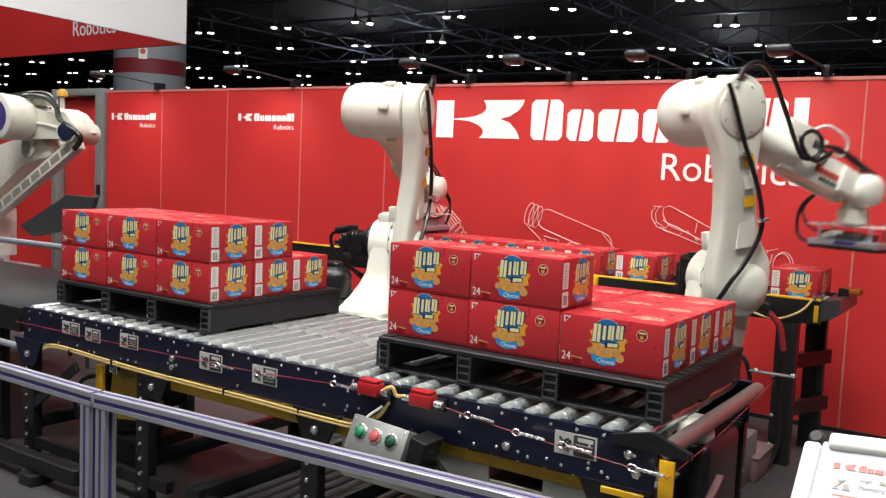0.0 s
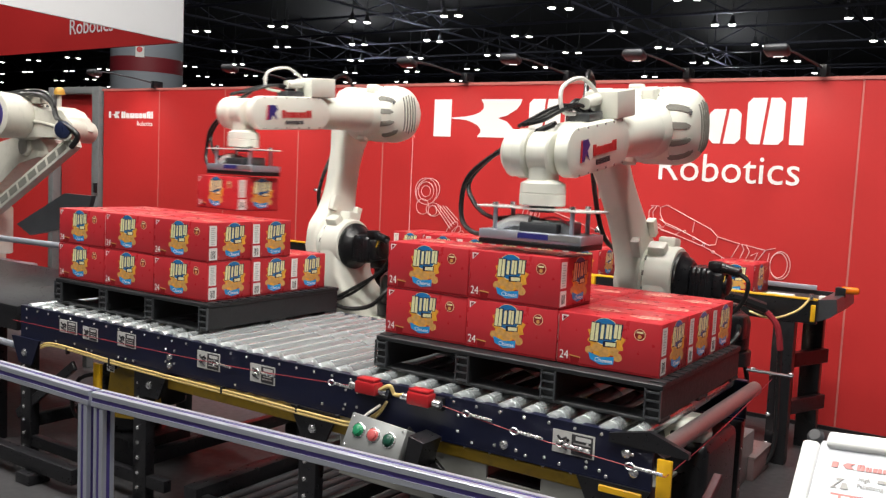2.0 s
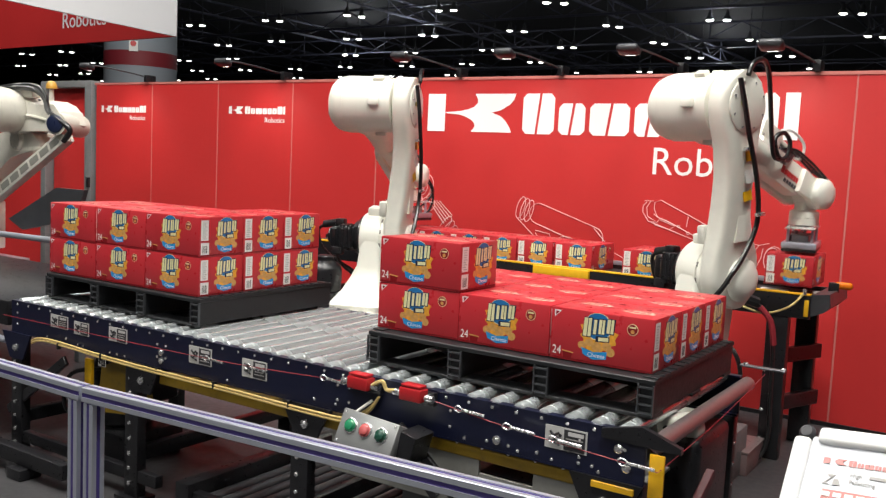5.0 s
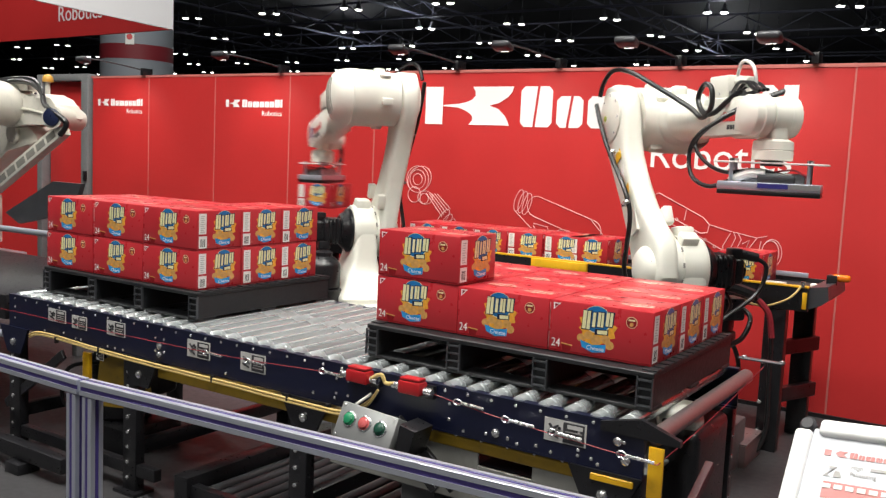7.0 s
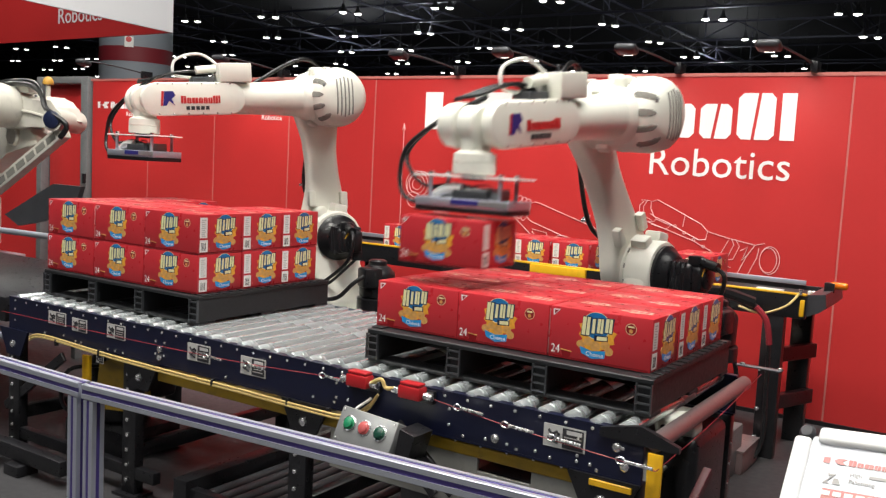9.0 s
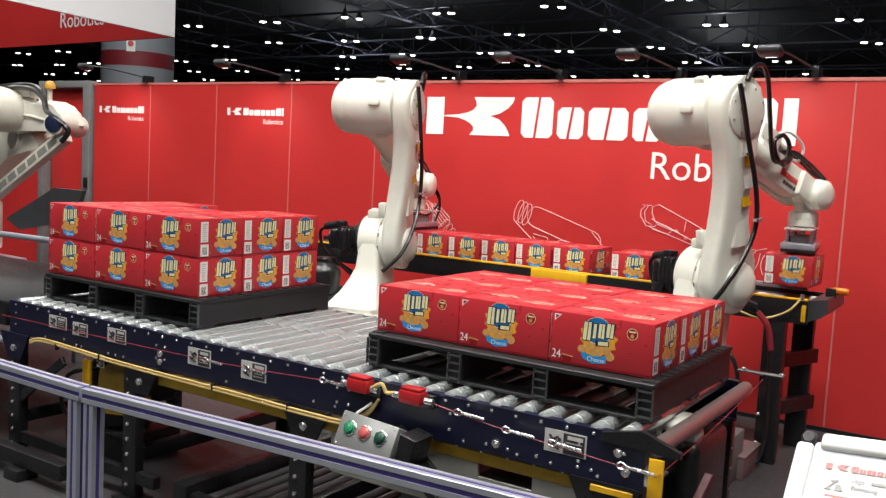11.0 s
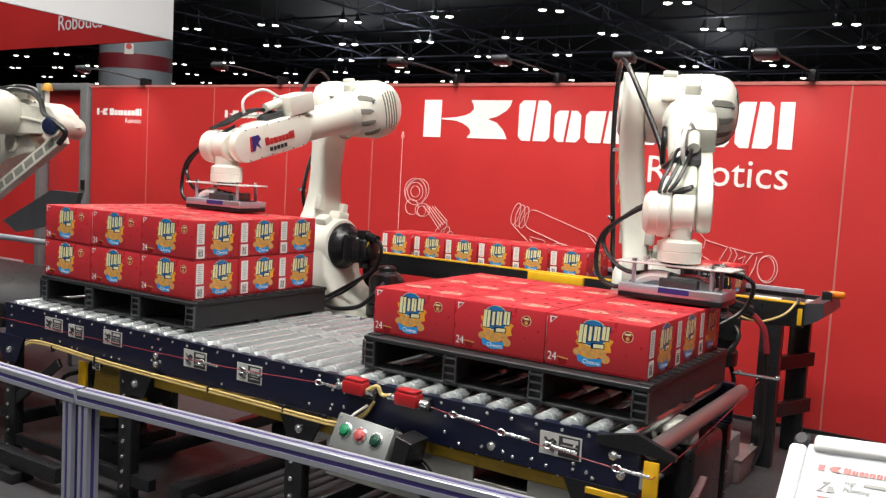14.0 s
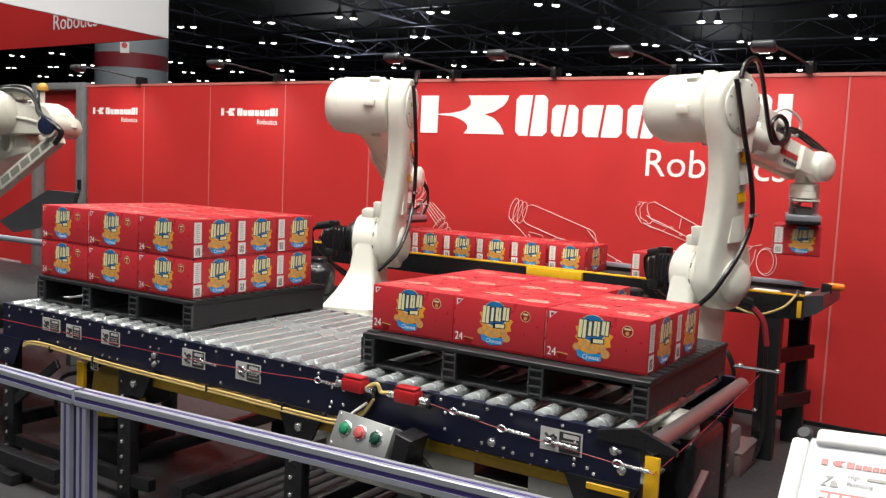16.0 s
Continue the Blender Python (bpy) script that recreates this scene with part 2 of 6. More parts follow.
def mesh_of(name, bm, material):
    me = bpy.data.meshes.new(name)
    bmesh.ops.recalc_face_normals(bm, faces=bm.faces)
    bm.to_mesh(me)
    bm.free()
    me.polygons.foreach_set("use_smooth", [True] * len(me.polygons))
    me.set_sharp_from_angle(angle=radians(34))
    me.materials.append(material)
    return me


def part(name, bm, material, parent, label="", at=None):
    me = bm if isinstance(bm, bpy.types.Mesh) else mesh_of(name, bm, material)
    ob = new(name, me)
    ob.parent = parent
    if at is not None:
        ob.matrix_basis = at
    if label:
        ob["label"] = label
    return ob


def thing(name, label, category, at=None, group="", kind=""):
    ob = new(name)
    ob.empty_display_size = 0.1
    if at is not None:
        ob.matrix_basis = at
    return tagged(ob, label, category, group, kind)


def solid(name, bm, material, label, category="", group="", kind="", at=None):
    ob = new(name, mesh_of(name, bm, material))
    if at is not None:
        ob.matrix_basis = at
    return tagged(ob, label, category, group, kind)


def B():
    return bmesh.new()


def writing(text, height, depth=0.0006):
    """A mesh of letters with caps of that height, in the local x-y plane, starting at the origin."""
    data = bpy.data.curves.new("letters", "FONT")
    data.body, data.size, data.extrude, data.resolution_u = text, height / 0.69, depth, 3
    ob = new("letters", data)
    me = bpy.data.meshes.new_from_object(ob.evaluated_get(bpy.context.evaluated_depsgraph_get()))
    bpy.data.objects.remove(ob)
    bpy.data.curves.remove(data)
    return me


UPRIGHT = Matrix.Rotation(math.pi / 2, 4, "X")  # local x-y plane to a plane that faces -y

# ---- hall ----
WALL_Y, WALL_TOP = 3.77, 2.43
bm = B()
box(bm, (-30, 60, -0.05), (320, 320, 0.1))
solid("ground", bm, FLOOR, "dark grey hall floor, scuffed and dusty", kind="structure")
bm = B()
box(bm, (-30, 60, 14.2), (320, 320, 0.2))
solid("ceiling", bm, CEILING, "black hall ceiling high above the booth", kind="structure")
for n, (c, s) in enumerate((((-30, 220, 7), (320, 0.3, 14.2)), ((-30, -60, 7), (320, 0.3, 14.2)), ((-190, 60, 7), (0.3, 320, 14.2)), ((130, 60, 7), (0.3, 320, 14.2)))):
    bm = B()
    box(bm, c, s)
    solid(("wall_north", "wall_south", "wall_west", "wall_east")[n], bm, CEILING, "dark far wall of the exhibition hall", kind="structure")


def truss(a, b, depth=1.3):
    a, b = Vector(a), Vector(b)
    t = thing("roof_truss", "dark steel lattice truss under the hall ceiling", "roof truss", group="trusses of the hall")
    for k in range(9):
        p = a.lerp(b, k / 8)
        part("hanger", cyl(B(), p, (p.x, p.y, 14.12), 0.05, seg=5), TRUSS, t)
    for dz in (0, depth):
        part("chord", cyl(B(), a + Vector((0, 0, dz)), b + Vector((0, 0, dz)), 0.09, seg=6), TRUSS, t)
    n = int((b - a).length / 2.6)
    step = (b - a) / n
    shared = [mesh_of("brace", cyl(B(), Vector((0, 0, depth * k)), step + Vector((0, 0, depth * (1 - k))), 0.045, seg=5), TRUSS) for k in (0, 1)]
    for i in range(n):
        part("brace", shared[i % 2], TRUSS, t, "", Matrix.Translation(a + step * i))


for i in range(7):
    truss((-120, 38 + 12.9 * i, 11.6), (40, 38 + 12.9 * i, 11.6))
for i in range(6):
    truss((-82 + 14.5 * i, 30, 12.2), (-82 + 14.5 * i, 130, 12.2), 1.0)


def high_bay():
    t = thing("high_bay_lamp", "pair of white high-bay lamps hanging from the ceiling", "ceiling lamp", group="high-bay lamps of the hall")
    for dx, dy in ((-0.42, -0.2), (0.42, 0.35)):
        lathe_bm = lathe(B(), (dx, dy, 0.06), (0, 0, 1), ((0, 0.25), (0.1, 0.24), (0.26, 0.12), (0.5, 0.11), (0.52, 0.03), (3.06, 0.02)), 12)
        part("lamp_housing", lathe_bm, LAMP_GREY, t)
        part("lamp_glass", lathe(B(), (dx, dy, -0.03), (0, 0, 1), ((0, 0.10), (0.03, 0.19), (0.08, 0.235)), 12), GLOW, t, "glowing white lamp glass")
    return t


bay = high_bay()
rng = random.Random(4)
first = True
for i in range(-1, 17):
    for j in range(13):
        if i > 11 and j > 5:
            continue
        x, y = -8.3 - 7.28 * i + rng.uniform(-0.3, 0.3), 43.6 + 8.55 * j + rng.uniform(-0.4, 0.4)
        if rng.random() < 0.14 and j > 1 or abs(x) > (0.62 * y + 26 if i < 6 else 1.5 * y + 25):
            continue
        m = pose(x, y, 11.0, 0, 0, rng.uniform(-25, 25))
        if first:
            bay.matrix_basis, first = m, False
        else:
            copy_thing(bay, m)
# the lamps over the booth, and the unseen ones added round it
for hx, hy in ((1.6, -3.0), (-4.2, -3.4), (-7.6, -1.0), (3.6, 1.6), (-2.2, 1.2), (2.6, -12.5), (-7.4, -12.0), (-5.6, 5.6), (-15.5, 0.5), (-18.0, 12.0)):
    copy_thing(bay, pose(hx, hy, 11.0))

# a painted hall column behind the booth
col = thing("hall_column", "round grey hall column with a dark red band", "column", pose(-26.6, 18.6, 0))
part("shaft", lathe(B(), (0, 0, 0), (0, 0, 1), ((0, 1.27), (4.62, 1.27)), 40), COLUMN, col)
part("band", lathe(B(), (0, 0, 4.62), (0, 0, 1), ((0, 1.28), (0.52, 1.28)), 40), BAND_RED, col, "dark red painted band")
part("shaft", lathe(B(), (0, 0, 5.14), (0, 0, 1), ((0, 1.27), (9.0, 1.27)), 40), COLUMN, col)
plate = part("notice", box(B(), (0.86, -0.98, 5.28), (0.3, 0.02, 0.36), Matrix.Rotation(radians(41), 3, "Z")), PAPER, col, "white notice plate")
part("mark", cyl(B(), (0.86, -0.99, 5.36), (0.875, -1.004, 5.36), 0.1, seg=16), LOGO_RED, col, "red round mark")

# hanging sign: a white outer face and a red far face that meet in a corner
sg = thing("hanging_sign", "large hanging fabric sign, white outside and red inside", "hanging sign")
corner = Vector((-12.70, 8.56, 3.83))
near_end, far_end = Vector((-11.78, 2.64, 3.83)), Vector((-23.0, 9.04, 3.83))
for end, material, name in ((near_end, BANNER, "outer_face"), (far_end, BANNER_RED, "inner_face")):
    d = end - corner
    mid = (corner + end) / 2 + Vector((0, 0, 1.5))
    part(name, box(B(), mid, (d.length, 0.06, 3.0), Matrix.Rotation(math.atan2(d.y, d.x), 3, "Z")), material, sg)
d = far_end - corner
back = math.atan2(-d.y, -d.x)
m = Matrix.Translation(corner + d * 0.363 + Vector((0.0, -0.045, 0.33))) @ Matrix.Rotation(back, 4, "Z") @ UPRIGHT
part("lettering", writing("Robotics", 0.31, 0.004), WALL_WHITE, sg, "white word on the red face", m)
sg.children[-1].data.materials.append(WALL_WHITE)
for k in (0.2, 0.7):
    p = corner + d * k
    part("hanger", cyl(B(), p + Vector((0, 0, 3)), p + Vector((0, 0, 10.3)), 0.015, seg=6), STEEL, sg)

# ---- booth wall ----
wall = thing("wall_back", "long red booth wall of joined panels with white print", "", kind="structure")
edges = [-8.33, -7.32, -6.26, -5.20, -4.135, -0.06, 1.0, 2.06, 3.12]
for x0, x1 in zip(edges, edges[1:]):
    part("panel", box(B(), ((x0 + x1) / 2, WALL_Y + 0.05, WALL_TOP / 2), (x1 - x0 - 0.012, 0.1, WALL_TOP), bevel=0.003, seg=1), WALL_RED, wall)
for x in edges[1:-1]:
    part("seam", box(B(), (x, WALL_Y + 0.042, WALL_TOP / 2), (0.012, 0.08, WALL_TOP)), SEAM, wall)
part("top_rail", box(B(), (-2.6, WALL_Y + 0.05, WALL_TOP + 0.012), (11.5, 0.11, 0.024)), SEAM, wall)
# thin black strip along the wall's foot
part("skirting", box(B(), (-2.6, WALL_Y - 0.012, 0.014), (11.4, 0.02, 0.028)), BLACK, wall)

FACE = WALL_Y - 0.002


def on_wall(x, z, lift=0.0):
    return Matrix.Translation((x, FACE - lift, z)) @ UPRIGHT


def emblem(x, z, h, parent):
    """A square bar and a waisted flag shape, of height h, from (x, z)."""
    k = h / 0.33
    part("emblem_bar", prism(B(), [(0, 0), (0.185 * k, 0), (0.185 * k, h), (0, h)], 0, 0.002, on_wall(x, z)), WALL_WHITE, parent)
    flag = ((0.19, 0.513), (0.345, 0.546), (0.43, 0.595), (0.487, 0.66), (0.522, 0.76), (0.52, 0.87), (0.494, 1.0), (0.90, 1.0), (0.885, 0.86), (0.848, 0.73), (0.758, 0.575), (0.667, 0.51),
            (0.758, 0.42), (0.82, 0.25), (0.848, 0.12), (0.866, 0.0), (0.461, 0.0), (0.498, 0.13), (0.495, 0.22), (0.465, 0.31), (0.41, 0.39), (0.345, 0.45), (0.19, 0.487))
    out = [(u * k, v * h) for u, v in flag]
    part("emblem_flag", prism(B(), out, 0, 0.002, on_wall(x, z)), WALL_WHITE, parent)


def name_blocks(x, z, h, width, parent, material=WALL_WHITE, m=None, lift=0.002):
    """Plain slanted blocks with a slit in place of a maker's name: tall, six low, tall, narrow."""
    widths = (1.0, 0.80, 1.15, 0.80, 0.76, 0.80, 0.90, 0.34)
    tall = (1, 0.76, 0.76, 0.76, 0.76, 0.76, 1, 1)
    s, u = width / (sum(widths) + 0.14 * (len(widths) - 1)), 0.0
    at = m or on_wall(x, z)
    for w, t in zip(widths, tall):
        a, e, top, c = u * s, (u + w) * s, h * t, 0.12 * s
        bm = B()
        if w < 0.5:
            prism(bm, [(a, 0), (e, 0), (e, top), (a, top)], 0, lift, at)
        else:
            # two halves with rounded outer corners, parted by a narrow slanting slit
            q = (a + e) / 2
            prism(bm, [(a + c, 0), (q - 0.10 * s, 0), (q + 0.02 * s, top), (a + c, top), (a, top - c), (a, c)], 0, lift, at)
            prism(bm, [(q - 0.02 * s, 0), (e - c, 0), (e, c), (e, top - c), (e - c, top), (q + 0.10 * s, top)], 0, lift, at)
        part("name_block", bm, material, parent)
        u += w + 0.14


def words(text, x, z, height, parent, width=None, material=WALL_WHITE, m=None):
    me = writing(text, height)
    xs = [v.co.x for v in me.vertices]
    if width:
        k = width / (max(xs) - min(xs))
        for v in me.vertices:
            v.co.x = (v.co.x - min(xs)) * k
    me.materials.append(material)
    part("word", me, material, parent, "", m or on_wall(x, z, 0.001))


emblem(-3.565, 1.985, 0.325, wall)
name_blocks(-2.607, 1.978, 0.332, 2.19, wall)
words("Robotics", -1.455, 1.695, 0.205, wall, 1.03)
for x in (-8.22, -6.09):
    emblem(x, 2.115, 0.075, wall)
    name_blocks(x + 0.235, 2.113, 0.078, 0.56, wall)
    words("Robotics", x + 0.52, 2.03, 0.05, wall, 0.27)


# pale outline drawings of arms printed on the wall
def ring(cx, cz, r, r2=None, tilt=0.0, n=20):
    c, s = math.cos(tilt), math.sin(tilt)
    return [(cx + c * a - s * b, cz + s * a + c * b) for a, b in round_outline(0, 0, r, r2, n) + [(r, 0)]]


def drawing(strokes, x, z):
    bm = B()
    for st in strokes:
        tube(bm, [(x + a, FACE - 0.001, z + b) for a, b in st], 0.0034, 4, 0)
    part("line_drawing", bm, LINE, wall, "pale line drawing of a robot arm")


def capsule(x0, z0, x1, z1, r):
    d = Vector((x1 - x0, z1 - z0))
    a = math.atan2(d.y, d.x)
    out = [(x1 + r * math.cos(a + k), z1 + r * math.sin(a + k)) for k in (-math.pi / 2 + math.pi * i / 8 for i in range(9))]
    out += [(x0 + r * math.cos(a + k), z0 + r * math.sin(a + k)) for k in (math.pi / 2 + math.pi * i / 8 for i in range(9))]
    return out + out[:1]


drawing([ring(0, 0, 0.12), ring(0, 0, 0.085), ring(0, 0, 0.05), ring(0.02, 0.0, 0.135, 0.11, 0.6), ring(-0.03, -0.14, 0.07), ring(0.09, -0.16, 0.08, 0.06), ring(0.08, -0.17, 0.045)]
        + [[(0.1 + 0.03 * i, -0.12 - 0.0 * i), (0.28 + 0.02 * i, -0.32 + 0.02 * i)] for i in range(5)]
        + [ring(0.29 + 0.035 * i, -0.33 - 0.035 * i, 0.10 - 0.006 * i, 0.035, 0.9) for i in range(4)]
        + [[(0.4, -0.42), (0.62, -0.52), (0.88, -0.60)], [(0.36, -0.5), (0.6, -0.58), (0.85, -0.64)], ring(0.66, -0.55, 0.05, 0.04), ring(0.8, -0.59, 0.07, 0.04, 0.2), ring(0.82, -0.6, 0.04, 0.03)], -3.62, 1.49)
drawing([capsule(0.22, -0.04, 0.72, -0.2, 0.085)] + [ring(0.05 + 0.04 * i, 0.0 - 0.012 * i, 0.035, 0.095, -0.3) for i in range(3)]
        + [[(0.02, -0.09), (0.3, -0.32), (0.45, -0.42), (0.75, -0.46)], ring(0.48, -0.32, 0.13, 0.11), ring(0.48, -0.32, 0.09, 0.075), ring(0.45, -0.3, 0.05, 0.07, 0.5), [(0.2, -0.18), (0.33, -0.2), (0.37, -0.3), (0.3, -0.32), (0.2, -0.2)],
           [(0.72, -0.12), (0.9, -0.3), (1.22, -0.44)], [(0.7, -0.46), (0.95, -0.47), (1.2, -0.5)], [(0.76, -0.3), (0.88, -0.46)], [(0.82, -0.28), (0.94, -0.46)], [(0.98, -0.34), (1.05, -0.47)]]
        + [ring(1.1 + 0.05 * i, -0.45 - 0.008 * i, 0.03, 0.055, 0.3) for i in range(4)], -2.63, 1.365)
drawing([[(0.1, 0.1), (0.1, 0.15), (0.15, 0.17), (0.37, 0.07), (0.5, 0.01), (0.55, -0.04), (0.54, -0.1), (0.49, -0.11), (0.22, 0.01), (0.13, 0.04), (0.1, 0.1)], [(0.04, 0.15), (0.01, 0.12), (0.01, 0.07), (0.05, 0.02)], [(0.02, 0.16), (0.09, 0.16)], [(0.07, 0.16), (0.04, 0.11), (0.05, 0.04), (0.11, 0.01)], [(0.03, 0.04), (0.06, 0), (0.13, 0), (0.15, 0.03), (0.1, 0.06)], [(0.15, 0.02), (0.27, -0.02), (0.23, -0.05), (0.11, -0.02)], [(0.07, -0), (0.45, -0.12), (0.66, -0.22)]], -1.52, 1.33)
drawing([[(0.55, -0.04), (0.72, -0.08)], [(0.37, 0.06), (0.36, -0.02)], [(0.73, -0.08), (0.75, -0.12), (0.71, -0.22), (0.67, -0.24), (0.66, -0.19), (0.69, -0.13), (0.71, -0.09)], [(0.76, -0.08), (0.79, -0.13), (0.75, -0.23), (0.68, -0.24)], [(0.73, -0.08), (0.9, -0.11)], [(0.66, -0.23), (0.7, -0.28), (0.74, -0.29)], [(0.8, -0.16), (0.85, -0.13), (0.83, -0.19), (0.81, -0.23), (0.85, -0.19)], [(0.9, -0.11), (0.85, -0.19), (0.78, -0.35)], [(0.93, -0.13), (0.92, -0.2), (0.86, -0.34)], [(0.9, -0.11), (0.97, -0.09)], ring(1.01, -0.21, 0.07, 0.10), ring(1, -0.21, 0.06, 0.09)]
        + [ring(0.3 + 0.075 * i, -0.02 - 0.045 * i, 0.010, n=8) for i in range(5)], -1.52, 1.33)
drawing([[(0, 0), (0.0, 1.02)], [(-0.018, 0.97), (0, 1.03), (0.018, 0.97)]], -3.79, 1.0)

# side opening: grey posts, header and a red door leaf further back, then more wall
door = thing("door_1", "grey metal door frame with a red leaf, closed", "", kind="structure")
for x in (-8.43, -9.33):
    part("post", box(B(), (x, WALL_Y + 0.02, 1.24), (0.13 if x > -9 else 0.1, 0.12, 2.48), bevel=0.006), GREY_STEEL, door, "grey painted metal post")
part("header", box(B(), (-8.88, WALL_Y + 0.02, 2.44), (0.77, 0.12, 0.08), bevel=0.006), GREY_STEEL, door)
part("leaf", box(B(), (-8.88, WALL_Y + 0.1, 1.2), (0.78, 0.05, 2.4), bevel=0.004), WALL_RED, door)
part("latch", box(B(), (-8.4, WALL_Y - 0.05, 1.28), (0.05, 0.03, 0.12), bevel=0.005), BLACK, door)
side = thing("wall_side", "red booth wall panels beyond the door frame", "", kind="structure")
for i in range(4):
    part("panel", box(B(), (-9.93 - 1.06 * i, WALL_Y + 0.05, WALL_TOP / 2), (1.05, 0.1, WALL_TOP), bevel=0.003, seg=1), WALL_RED, side)


# clamp-on arm lights along the wall's top
def arm_light():
    t = thing("arm_light", "grey arm spotlight clamped to the wall's top edge", "spotlight", group="arm lights over the wall")
    part("clamp", box(B(), (0.16, 0.69, -0.06), (0.05, 0.13, 0.08), bevel=0.006), BLACK, t)
    part("arm", tube(B(), [(0.16, 0.68, -0.05), (0.12, 0.5, -0.02), (0.05, 0.2, 0.015), (0.0, 0.06, 0.02)], 0.008), LAMP_GREY, t)
    head = part("head", box(B(), (0, 0, 0), (0.16, 0.11, 0.055), Matrix.Rotation(radians(-20), 3, "X"), 0.025, 3), LAMP_GREY, t)
    part("glass", box(B(), (0, 0.025, -0.028), (0.07, 0.04, 0.01), Matrix.Rotation(radians(-20), 3, "X"), 0.004), SPOT_GLOW, head, "glowing lamp glass")
    return t


al = arm_light()
for n, x in enumerate((-7.55, -5.47, -3.40, -2.43, -1.44, -0.48, 1.2)):
    m = pose(x, 3.1, 2.55)
    if n == 0:
        al.matrix_basis = m
    else:
        copy_thing(al, m)
    lamp("SPOT", "arm_light_beam", look((x, 3.14, 2.49), (x, 3.77, 1.75)), 16 if n < 2 else 9, (1.0, 0.93, 0.84), spot_size=radians(100), spot_blend=0.9, soft=0.05)

# ---- pallet conveyor ----
X0, X1, Y0, Y1, RZ = -3.56, 0.03, -0.13, 1.0, 0.847
conv = thing("roller_conveyor", "navy roller conveyor with zinc rollers and bolted black legs", "conveyor")


def bolts_on(parent, spots, r=0.011, axis=(0, -1, 0)):
    head = mesh_of("bolt", lathe(B(), (0, 0, 0), axis, ((0, r), (r * 0.5, r * 0.95), (r * 0.8, r * 0.5)), 8), BOLT)
    for p in spots:
        part("bolt", head, BOLT, parent, "", Matrix.Translation(p))


for y, name in ((Y0, "front_rail"), (Y1, "back_rail")):
    s = -1 if y < 0 else 1
    bm = B()
    box(bm, ((X0 + X1) / 2, y - s * 0.006, 0.775), (X1 - X0, 0.012, 0.175), bevel=0.002, seg=1)
    box(bm, ((X0 + X1) / 2, y - s * 0.016, 0.859), (X1 - X0, 0.034, 0.008))
    box(bm, ((X0 + X1) / 2, y - s * 0.016, 0.692), (X1 - X0, 0.034, 0.008))
    rail = part(name, bm, NAVY, conv, "navy painted channel rail")
    if y < 0:
        rng = random.Random(2)
        spots = [(X0 + 0.06 + 0.0985 * i, y, 0.846) for i in range(36)]
        spots += [(x, y, z) for x in (-3.5, -2.36, -2.30, -1.26, -1.2, -0.72, -0.2, -0.04) for z in (0.74, 0.80)]
        spots += [(rng.uniform(X0, X1), y, rng.choice((0.705, 0.71, 0.72))) for _ in range(20)]
        bolts_on(rail, spots, 0.007)
        bolts_on(rail, [(-0.06, y, 0.80), (-0.03, y, 0.74), (-0.52, y, 0.73), (-2.33, y, 0.765), (-2.33, y, 0.725)], 0.017)

roller = mesh_of("roller", lathe(B(), (0, Y0 + 0.012, 0), (0, 1, 0), ((0, 0.012), (0.006, 0.027), (0.012, 0.0285), (0.055, 0.0285), (0.057, 0.026), (0.060, 0.026), (0.062, 0.0285), (1.09, 0.0285), (1.10, 0.012)), 20), STEEL)
n_roll = 36
for i in range(n_roll):
    part("roller", roller, STEEL, conv, "", Matrix.Translation((X0 + 0.06 + 0.0985 * i, 0, RZ)))
# the red reflected on the drum is tinted into its colour
part("end_drum", cyl(B(), (X1 + 0.03, Y0 + 0.02, 0.835), (X1 + 0.03, Y1 - 0.02, 0.835), 0.03, seg=24), mat("drum_reflection_tint", (0.30, 0.24, 0.24), 0.32, 0.7), conv, "polished end drum with its red reflection tinted in")

# legs: punched uprights with bolts, rails and slanting braces
for x in (-3.52, -2.55, -1.46, -0.02):
    for y in (Y0 + 0.03, Y1 - 0.03):
        leg = part("leg", box(B(), (x, y, 0.345), (0.095, 0.055, 0.69), bevel=0.004), BLACK, conv, "black punched steel leg")
        part("foot_plate", box(B(), (x, y, 0.008), (0.16, 0.12, 0.016)), BLACK, leg)
        if y < 0.5:
            bolts_on(leg, [(x - 0.01, y - 0.028, 0.08 + 0.075 * i) for i in range(8)], 0.011)
        if x > -0.5:
            bolts_on(leg, [(x + 0.043, y, 0.12 + 0.09 * i) for i in range(6)], 0.010, (1, 0, 0))
    part("cross_rail", box(B(), (x, (Y0 + Y1) / 2, 0.22), (0.05, Y1 - Y0 - 0.1, 0.07), bevel=0.004), BLACK, conv)
for a, b, y in (((-3.62, 0.24), (-3.1, 0.60), Y0 + 0.02), ((-3.50, 0.22), (-2.9, 0.64), Y1 - 0.02), ((-2.50, 0.30), (-1.62, 0.62), Y1 - 0.02), ((-1.40, 0.30), (-0.9, 0.62), Y1 - 0.02)):
    a, b = Vector((a[0], y, a[1])), Vector((b[0], y, b[1]))
    part("brace", box(B(), (a + b) / 2, ((b - a).length, 0.02, 0.05), Matrix.Rotation(-math.atan2(b.z - a.z, b.x - a.x), 3, "Y"), 0.003, 1), BLACK, conv)
part("brace", box(B(), (-0.80, Y0 - 0.03, 0.60), (0.34, 0.02, 0.045), Matrix.Rotation(radians(38), 3, "Y"), 0.003, 1), BLACK, conv)
for x in (-3.52, -1.2):
    part("floor_rail", box(B(), (x + 0.6, Y0 + 0.03, 0.12), (1.1, 0.045, 0.06), bevel=0.004), BLACK, conv)
gus = [(-0.13, 0.69), (0.13, 0.69), (0.06, 0.55), (-0.06, 0.55)]
